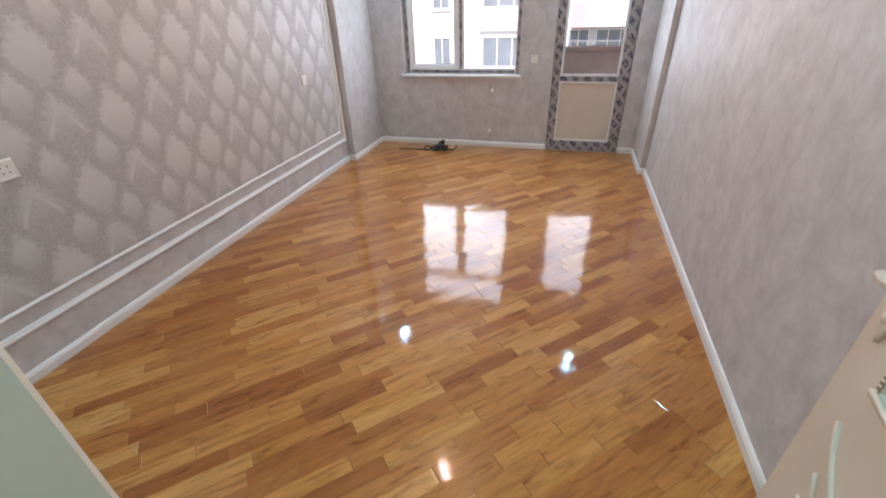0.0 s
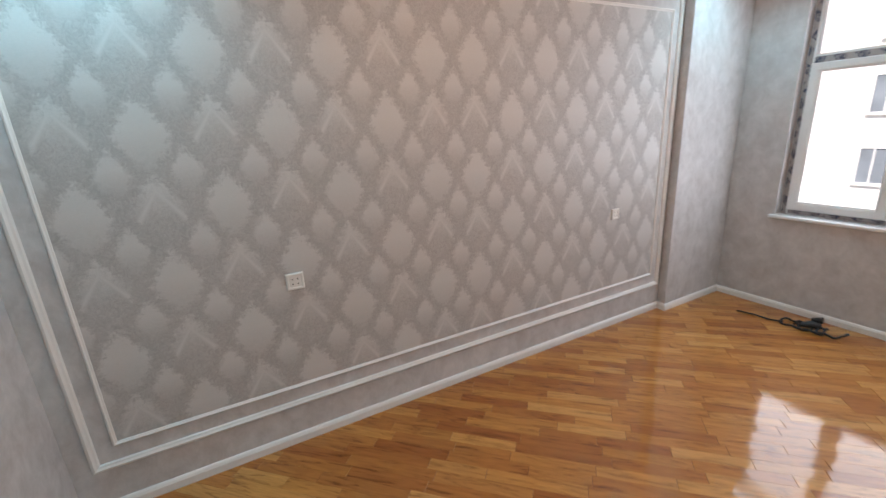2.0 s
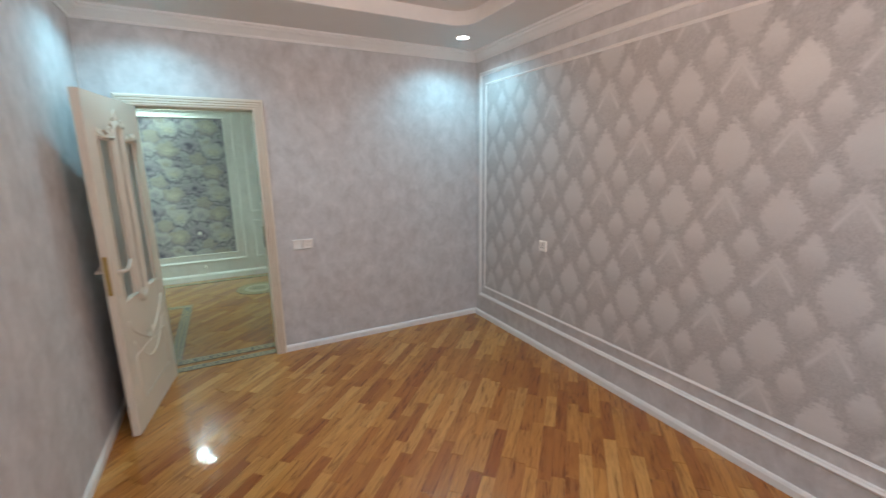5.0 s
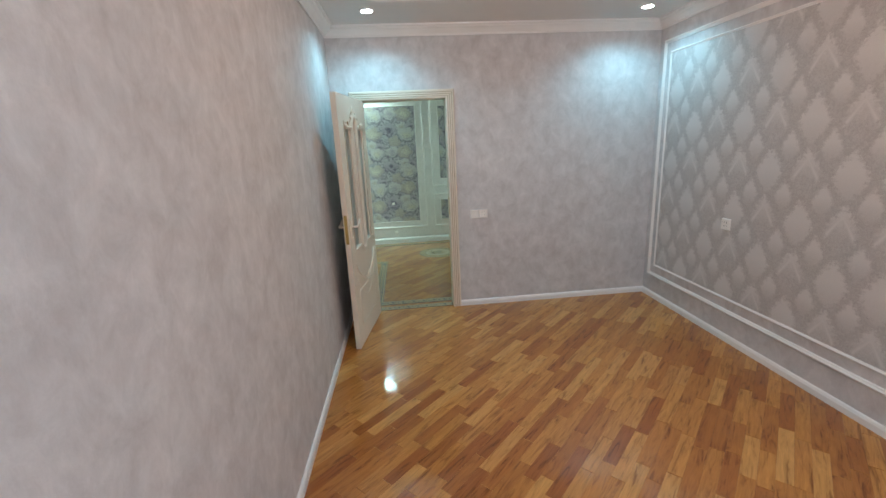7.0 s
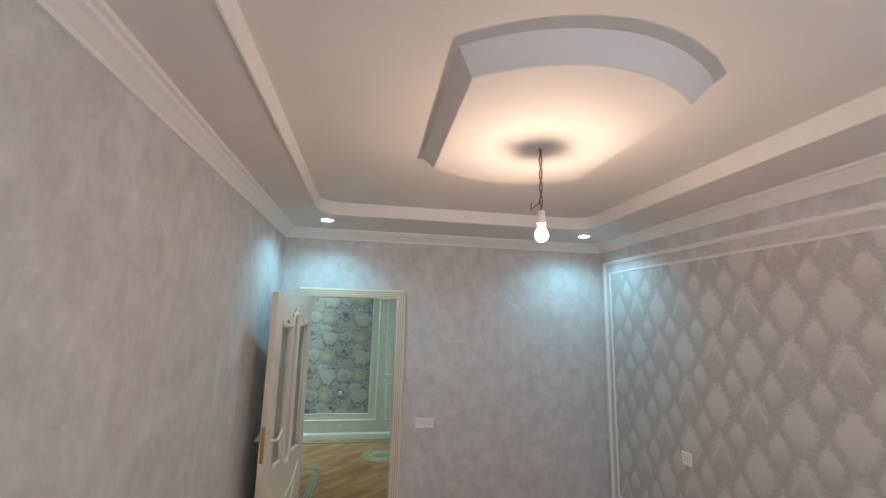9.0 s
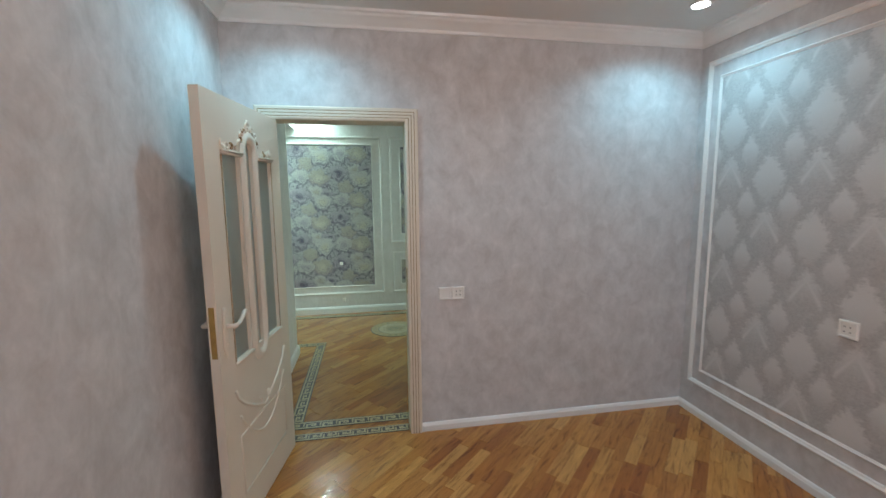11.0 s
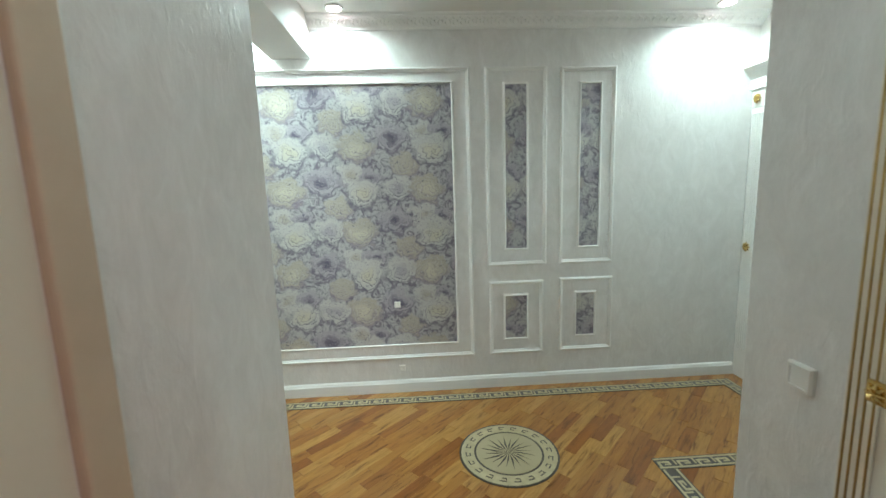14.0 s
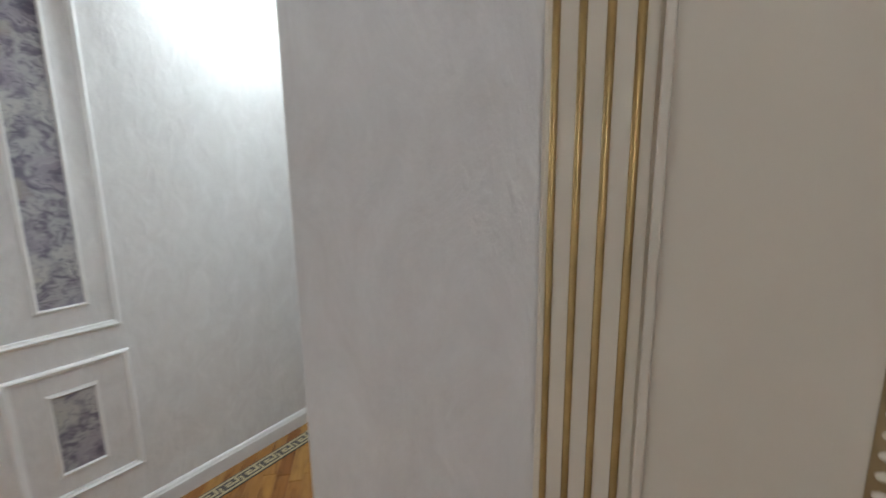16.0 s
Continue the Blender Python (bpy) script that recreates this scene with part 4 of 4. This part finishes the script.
W_ROT, S_ROT = pose(0, 0, 0, 0, 0, 90), pose(0, 0, 0, 0, 0, 180)
plate(pose(XL + 0.004, 1.611, 0.900) @ W_ROT, "wall_socket", "socket", "white double socket on the damask panel", 0.088)
plate(pose(XL + 0.004, 3.99, 0.905) @ W_ROT, "wall_socket", "socket", "white socket on the damask panel", 0.080)
plate(pose(-0.012, YD, 0.922) @ S_ROT, "light_switch", "switch", "white rocker switch by the door frame", 0.086)
plate(pose(-0.100, YD, 0.922) @ S_ROT, "wall_socket", "socket", "white double socket next to the switch", 0.086)
plate(pose(0.09, YW, 0.925), "thermostat", "switch", "cream square wall control by the balcony door", 0.080)
plate(pose(PXR, -0.645, 0.905) @ W_ROT, "light_switch", "switch", "white rocker switch on the plaster corner", 0.084, 1.9)


def stub(m, label):
    s = Shape().turned([(0.020, 0.0), (0.020, 0.004), (0.012, 0.007), (0.011, 0.040), (0.013, 0.042), (0.013, 0.055), (0.004, 0.057)], 14)
    ob = s.make("pipe_stub", M_PLASTIC, smooth=True)
    ob.matrix_world = m
    return tagged(ob, label, "pipe stub")


stub(pose(-0.36, YW, 0.60, 90), "white capped radiator pipe stub on the wall")
stub(pose(-0.38, YW, 0.14, 90), "white capped radiator pipe stub near the baseboard")
plate(pose(0.875, HYF + 0.004, 0.655) @ S_ROT, "wall_socket", "plain", "small white outlet on the rose panel", 0.045)
plate(pose(0.860, HYF, 0.150) @ S_ROT, "wall_socket", "plain", "small white outlet below the rose panel", 0.045)


def downlight(x, y, z, mat, label, group):
    root = empty("downlight", pose(x, y, z))
    tagged(root, label, "downlight", group)
    part(Shape().turned([(0.040, 0.002), (0.040, -0.006), (0.052, -0.008), (0.060, -0.004), (0.062, 0.002)], 24).make("bezel", M_WHITE, smooth=True), root)
    d = part(Shape().turned([(0.045, -0.007), (0.045, -0.009), (0.034, -0.0105)], 24).make("lens", mat), root, "glowing lens")
    return root


for sx, sy in ROOM_SPOTS:
    d = downlight(sx, sy, ZC, M_LED, "round white recessed downlight, lit cool white", "room downlights")
# Includes fittings for the two added fill lights.
for sx, sy in HALL_SPOTS:
    d = downlight(sx, sy, 2.68 if sx < 1.4 else 2.69, M_LED_HALL, "round recessed hall downlight, lit bright, two added as unseen fill", "hall downlights")

# bare bulb on its flex
pend = empty("pendant_bulb", pose(BULB[0], BULB[1], ZT - 0.078))
tagged(pend, "bare glowing bulb on a twisted brown flex", "lamp")
ZB = BULB[2] - (ZT - 0.078)
s = Shape()
for ph in (0, math.pi):
    s.tube([(0.006 * math.cos(ph + k * 0.9), 0.006 * math.sin(ph + k * 0.9), -k * (-ZB - 0.115) / 16) for k in range(17)], 0.0035, 6)
s.tube([(0.0, 0.0, ZB + 0.16), (0.03, 0.008, ZB + 0.135), (0.055, 0.012, ZB + 0.115), (0.05, 0.012, ZB + 0.150)], 0.0035, 6)
part(s.make("flex", plain("brown_flex", (0.16, 0.09, 0.06), 0.5)), pend, "twisted brown wires")
part(Shape().turned([(0.008, 0.118), (0.017, 0.112), (0.018, 0.070), (0.021, 0.066), (0.021, 0.052), (0.014, 0.050)], 18, (0, 0, ZB)).make("lampholder", M_PLASTIC, smooth=True), pend, "white plastic lampholder")
b = part(Shape().turned([(0.012, 0.052), (0.016, 0.040), (0.028, 0.018), (0.031, 0.0), (0.028, -0.015), (0.018, -0.026), (0.004, -0.030)], 20, (0, 0, ZB)).make("globe", M_BULB, smooth=True), pend, "glowing glass globe")
b.visible_shadow = False

# coil of cable left at the window wall
cab = empty("extension_cable", pose(-1.02, 5.17, FZ + 0.003))
tagged(cab, "tangled black extension cable with plugs on the floor", "cable")
s = Shape()
rng = random.Random(5)
pts = [(0.045 * math.cos(a) * (1 + 0.3 * math.sin(2.3 * a)) + 0.012 * a - 0.06, 0.055 * math.sin(a) - 0.01, 0.006 + 0.014 * (a / 20) + 0.008 * math.sin(3 * a)) for a in np.linspace(0, 20, 90)]
s.tube(pts, 0.006, 6)
s.tube([(-0.06, -0.02, 0.005), (-0.13, -0.05, 0.005), (-0.20, -0.045, 0.005), (-0.29, -0.07, 0.005)], 0.0045, 6)
part(s.make("cord", M_BLACK, smooth=True), cab)
cab.scale = (1.35, 1.35, 1.5)
s = Shape()
s.tube([(0.02, -0.03, 0.022), (0.06, 0.0, 0.030), (0.10, 0.02, 0.024)], [0.012, 0.020, 0.016], 10)
s.tube([(0.05, 0.03, 0.045), (0.10, 0.035, 0.055)], [0.010, 0.018], 10)
part(s.make("plug", M_BLACK, bevel=0.002), cab, "black moulded plug")

# ---- outside ----
s = Shape().box(0.05, 2.6, YW + TH, 6.95, -0.25, -0.03)
structure(s.make("balcony_slab", M_CONCRETE), "grey concrete balcony floor", "balcony")
s = Shape()
arc = [(0.15 + 2.3 * k, 6.80 + 0.16 * math.sin(math.pi * k)) for k in np.linspace(0, 1, 13)]
s.run(arc[::-1], [(0, -0.03), (0.08, -0.03), (0.08, 0.86), (0.10, 0.87), (0.10, 0.92), (-0.02, 0.92), (-0.02, 0.87), (0, 0.86)])
structure(s.make("balcony_parapet", M_PARAPET), "brown curved balcony parapet", "parapet")
s = Shape().box(-120, 120, 6, 200, -12.2, -12.0)
structure(s.make("ground", M_CONCRETE), "pale paved courtyard far below", "ground")

FAC = 26.0
house = empty("apartment_house", pose(0, FAC, -12))
tagged(house, "white rendered apartment house with balconies and dark windows", "building")
s = Shape()
s.box(-26, -0.3, FAC, FAC + 9, -12, 14.5)
s.slot = 1
s.box(-0.3, 26, FAC + 1.5, FAC + 9, -12, 14.5)
under(s.make("wall", M_FACADE, M_FACADE_GREY), house)
under(Shape().box(-26.3, 26.3, FAC - 0.4, FAC + 9, 14.5, 15.0).make("roof", M_FACADE_GREY), house)
STOREY = 2.94


def far_window(x, z, w, h, y, bars):
    """Dark glass set back behind a white frame with upright bars."""
    under(Shape().box(x, x + w, y - 0.03, y - 0.005, z, z + h).make("window", M_GLASSFAR), house)
    s = Shape().surround(x, x + w, z, z + h, [(0, 0), (0, 0.05), (0.05, 0.05), (0.05, 0)], lambda u, q, d: (u, y - 0.03 - d, q))
    for i in range(1, bars + 1):
        xm = x + w * i / (bars + 1)
        s.box(xm - 0.025, xm + 0.025, y - 0.08, y - 0.03, z + 0.07, z + h - 0.07)
    s.box(x - 0.1, x + w + 0.1, y - 0.14, y, z - 0.07, z - 0.01)
    under(s.make("frame", M_PVC), house)


for k in range(-3, 4):
    zf = 1.19 + k * STOREY
    for x, w, bars in ((-14.6, 2.3, 2), (-11.4, 1.0, 1), (-7.31, 1.0, 1), (-4.47, 2.5, 2)):
        far_window(x, zf, w, 1.55, FAC, bars)
    under(Shape().box(-4.7, -1.75, FAC - 0.22, FAC, zf - 1.10, zf - 0.12).make("spandrel", M_FACADE, bevel=0.02), house)
    for x, w, bars in ((0.10, 1.12, 1), (1.59, 1.90, 2), (4.2, 1.9, 2), (6.8, 1.9, 2)):
        far_window(x, zf + 0.17, w, 1.6, FAC + 1.5, bars)
    s = Shape().box(0.87, 10.5, FAC, FAC + 0.14, zf - 1.0, zf + 0.17).box(0.2, 10.5, FAC + 0.14, FAC + 1.5, zf - 1.0, zf - 0.85)
    s.slot = 1
    s.box(0.2, 0.87, FAC - 0.01, FAC + 0.13, zf - 1.02, zf + 0.18)
    if k == -1:
        s.slot = 2
        for i in range(34):
            s.box(0.3 + i * 0.2, 0.335 + i * 0.2, FAC + 0.04, FAC + 0.08, zf + 0.17, zf + 1.25)
        s.box(0.2, 10.5, FAC + 0.03, FAC + 0.09, zf + 1.25, zf + 1.31)
    under(s.make("balcony", M_FACADE, M_PINK, M_METAL), house)

# ---- inlaid bands and parquet ----


def meander(name, ax, ay, bx, by, width, label):
    """A Greek-key band along a straight line: a dark strip with pale edge lines and hooks."""
    a, b = Vector((ax, ay, 0)), Vector((bx, by, 0))
    length = (b - a).length
    d = (b - a).normalized()
    nrm = Vector((-d.y, d.x, 0))

    def at(u, w, z):
        p = a + d * u + nrm * (w - width / 2)
        return (p.x, p.y, FZ + z)

    root = empty(name, pose(ax, ay, FZ))
    tagged(root, label, "floor inlay", "key-pattern floor bands", "structure")

    def slab(s, u0, u1, w0, w1, z0, z1):
        q = [(u0, w0), (u1, w0), (u1, w1), (u0, w1)]
        s.loops([[at(u, w, z0) for u, w in q], [at(u, w, z1) for u, w in q]])

    s = Shape()
    slab(s, 0, length, 0, width, 0.0, 0.003)
    under(s.make("strip", M_WENGE), root, "dark wenge strip")
    s = Shape()
    k, zt = width, 0.0045
    slab(s, 0, length, 0.08 * k, 0.20 * k, 0.003, zt)
    slab(s, 0, length, 0.80 * k, 0.92 * k, 0.003, zt)
    pitch = width * 1.15
    for i in range(int(length / pitch)):
        u = i * pitch + 0.1 * k
        slab(s, u, u + 0.15 * k, 0.20 * k, 0.66 * k, 0.003, zt)
        slab(s, u + 0.15 * k, u + 0.72 * k, 0.53 * k, 0.66 * k, 0.003, zt)
        slab(s, u + 0.57 * k, u + 0.72 * k, 0.34 * k, 0.53 * k, 0.003, zt)
        slab(s, u + 0.36 * k, u + 0.57 * k, 0.34 * k, 0.45 * k, 0.003, zt)
        slab(s, u + 0.95 * k, u + 1.06 * k, 0.34 * k, 0.80 * k, 0.003, zt)
    under(s.make("key_pattern", M_INLAY), root, "pale maple key pattern")


BW = 0.098
for ax, ay, bx, by in ((-1.595, -2.415, 2.9, -2.415), (-1.644, -2.464, -1.644, -1.0), (1.035, 0.27, 1.035, -1.296), (0.986, -1.345, 2.9, -1.345), (1.084, 0.319, -0.27, 0.319),
                       (-0.24, 0.27, -0.24, -1.101), (-0.191, -1.150, -0.58, -1.150), (-0.629, -1.101, -0.629, -1.497), (-0.58, -1.546, -1.595, -1.546)):
    meander("floor_band", ax, ay, bx, by, BW, "dark and pale Greek-key band inlaid in the parquet")
meander("floor_band", D0 + 0.005, YH + 0.06, D1 - 0.005, YH + 0.06, 0.085, "dark and pale key band across the doorway")

# star rosette
MC, MR = (0.21, -1.73), 0.292
ros = empty("floor_rosette", pose(*MC, FZ))
tagged(ros, "round inlaid floor rosette with a pale star and key ring", "floor inlay", kind="structure")


def disc(r0, r1, z0, z1, mat, name, label, n=64):
    s = Shape()
    if r0:
        rings = []
        for r, z in ((r0, z0), (r1, z0), (r1, z1), (r0, z1), (r0, z0)):
            rings.append([(r * math.cos(2 * math.pi * i / n), r * math.sin(2 * math.pi * i / n), z) for i in range(n)])
        s.loops(rings, caps=False)
    else:
        s.turned([(r1, z0), (r1, z1)], n)
    return part(s.make(name, mat), ros, label)


disc(0, MR, 0.0, 0.003, M_WENGE, "dark_disc", "dark outer ring")
disc(0.204, MR - 0.012, 0.003, 0.0045, M_INLAY, "pale_ring", "pale maple ring")
disc(0, 0.192, 0.003, 0.0045, plain("taupe_inlay", (0.40, 0.31, 0.18), 0.3, 0, 1.0), "inner_disc", "taupe inner disc")
s = Shape()
for i in range(40):
    a = 2 * math.pi * i / 40
    if i % 2:
        continue
    r0, r1, w = 0.226, 0.256, 0.030
    for ra, rb, da, db in ((r1 - 0.007, r1, -0.09, 0.06), (r0, r1, 0.04, 0.06), (r0, r0 + 0.007, -0.05, 0.06)):
        q = [(rr * math.cos(a + dd), rr * math.sin(a + dd)) for rr, dd in ((ra, da), (rb, da), (rb, db), (ra, db))]
        s.loops([[(x, y, 0.0045) for x, y in q], [(x, y, 0.0055) for x, y in q]])
part(s.make("ring_key", M_WENGE), ros, "dark key pattern on the ring")
for mat, half, name in ((M_INLAY, 0, "star_ray"), (M_WENGE, 1, "star_shadow")):
    s = Shape()
    for i in range(20):
        a = 2 * math.pi * i / 20
        r = 0.160 if i % 2 else 0.135
        tip, side = (r * math.cos(a), r * math.sin(a)), a + (0.16 if half else -0.16)
        q = [(0, 0), (r * 0.45 * math.cos(side), r * 0.45 * math.sin(side)), tip]
        q = q if not half else q[::-1]
        s.loops([[(x, y, 0.0045) for x, y in q], [(x, y, 0.006) for x, y in q]])
    part(s.make(name, mat), ros)


def clip_rect(poly, x0, x1, y0, y1):
    for axis, lim, keep in ((0, x0, 1), (0, x1, -1), (1, y0, 1), (1, y1, -1)):
        out = []
        for i, p in enumerate(poly):
            q = poly[i - 1]
            pin, qin = keep * (p[axis] - lim) >= 0, keep * (q[axis] - lim) >= 0
            if pin != qin:
                k = (lim - q[axis]) / (p[axis] - q[axis])
                out.append((q[0] + k * (p[0] - q[0]), q[1] + k * (p[1] - q[1])))
            if pin:
                out.append(p)
        poly = out
    return poly


def plank_solid(s, poly, dz, gap=0.0006):
    cx, cy = sum(p[0] for p in poly) / len(poly), sum(p[1] for p in poly) / len(poly)

    def inset(k):
        out = []
        for x, y in poly:
            l = max(1e-6, math.hypot(x - cx, y - cy))
            out.append((x - (x - cx) / l * k, y - (y - cy) / l * k))
        return out

    s.loops([[(x, y, -0.012) for x, y in inset(gap)], [(x, y, -0.0008 + dz) for x, y in inset(gap)], [(x, y, dz) for x, y in inset(gap + 0.0009)]], caps=False)
    s.add([(x, y, dz) for x, y in inset(gap + 0.0009)], [tuple(range(len(poly)))])


def parquet(name, rects, near, mat, seed, label):
    """Planks laid at 45 degrees over the rectangles; those inside near become parts of their own."""
    rng = random.Random(seed)
    turn = Matrix.Rotation(radians(45), 4, "Z")
    back = turn.inverted()
    floor = Shape()
    for x0, x1, y0, y1 in rects:
        floor.box(x0, x1, y0, y1, -0.14, FZ - 0.010)
    base = structure(floor.make(name, M_GAP), label, "floor")
    PW, PL = 0.071, 0.42
    rest = Shape()
    meshes = {}
    loose = 0
    c, sn = math.cos(radians(45)), math.sin(radians(45))
    for row in range(-90, 110):
        v0 = row * PW
        shift = rng.random() * PL
        u0 = -8 + shift
        while u0 < 9:
            length = rng.choice((0.30, 0.36, 0.42, 0.42, 0.48))
            mid = ((u0 + length / 2) * c - (v0 + PW / 2) * sn, (u0 + length / 2) * sn + (v0 + PW / 2) * c)
            corner = [(u0, v0), (u0 + length, v0), (u0 + length, v0 + PW), (u0, v0 + PW)]
            wc = [(u * c - v * sn, u * sn + v * c) for u, v in corner]
            for r in rects:
                poly = clip_rect(wc, *r)
                if len(poly) < 3:
                    continue
                area = abs(sum(poly[i - 1][0] * p[1] - p[0] * poly[i - 1][1] for i, p in enumerate(poly))) / 2
                if area < 0.0004:
                    continue
                whole = area > 0.999 * length * PW
                tilt = rng.uniform(-0.3, 0.3)
                if whole and loose < 300 and near[0] < mid[0] < near[1] and near[2] < mid[1] < near[3]:
                    if length not in meshes:
                        s = Shape()
                        plank_solid(s, [(-length / 2, -PW / 2), (length / 2, -PW / 2), (length / 2, PW / 2), (-length / 2, PW / 2)], 0.0)
                        tmp = s.make("plank", mat)
                        meshes[length] = tmp.data
                        bpy.data.objects.remove(tmp)
                    ob = new("plank", meshes[length])
                    ob.matrix_world = pose(mid[0], mid[1], FZ, tilt * 0.5, tilt * 0.3, 0) @ pose(0, 0, 0, 0, 0, 45 + (180 if rng.random() < 0.5 else 0))
                    ob.parent = base
                    loose += 1
                else:
                    local = [tuple((back @ Vector((x, y, 0)))[:2]) for x, y in poly]
                    plank_solid(rest, local, rng.uniform(-0.0003, 0.0003))
            u0 += length
    me = rest.make("planks", mat)
    me.matrix_world = Matrix.Translation((0, 0, FZ)) @ turn
    me.parent = base
    me["kind"] = "stuff"
    tagged(me, "lacquered reddish oak planks laid diagonally")
    return base


parquet("floor", [(XL, XR, YD, YW), (D0, D1, YH, YD)], (-1.3, 1.3, 1.0, 4.2), M_PARQUET, 3, "glossy reddish-brown oak parquet laid diagonally")
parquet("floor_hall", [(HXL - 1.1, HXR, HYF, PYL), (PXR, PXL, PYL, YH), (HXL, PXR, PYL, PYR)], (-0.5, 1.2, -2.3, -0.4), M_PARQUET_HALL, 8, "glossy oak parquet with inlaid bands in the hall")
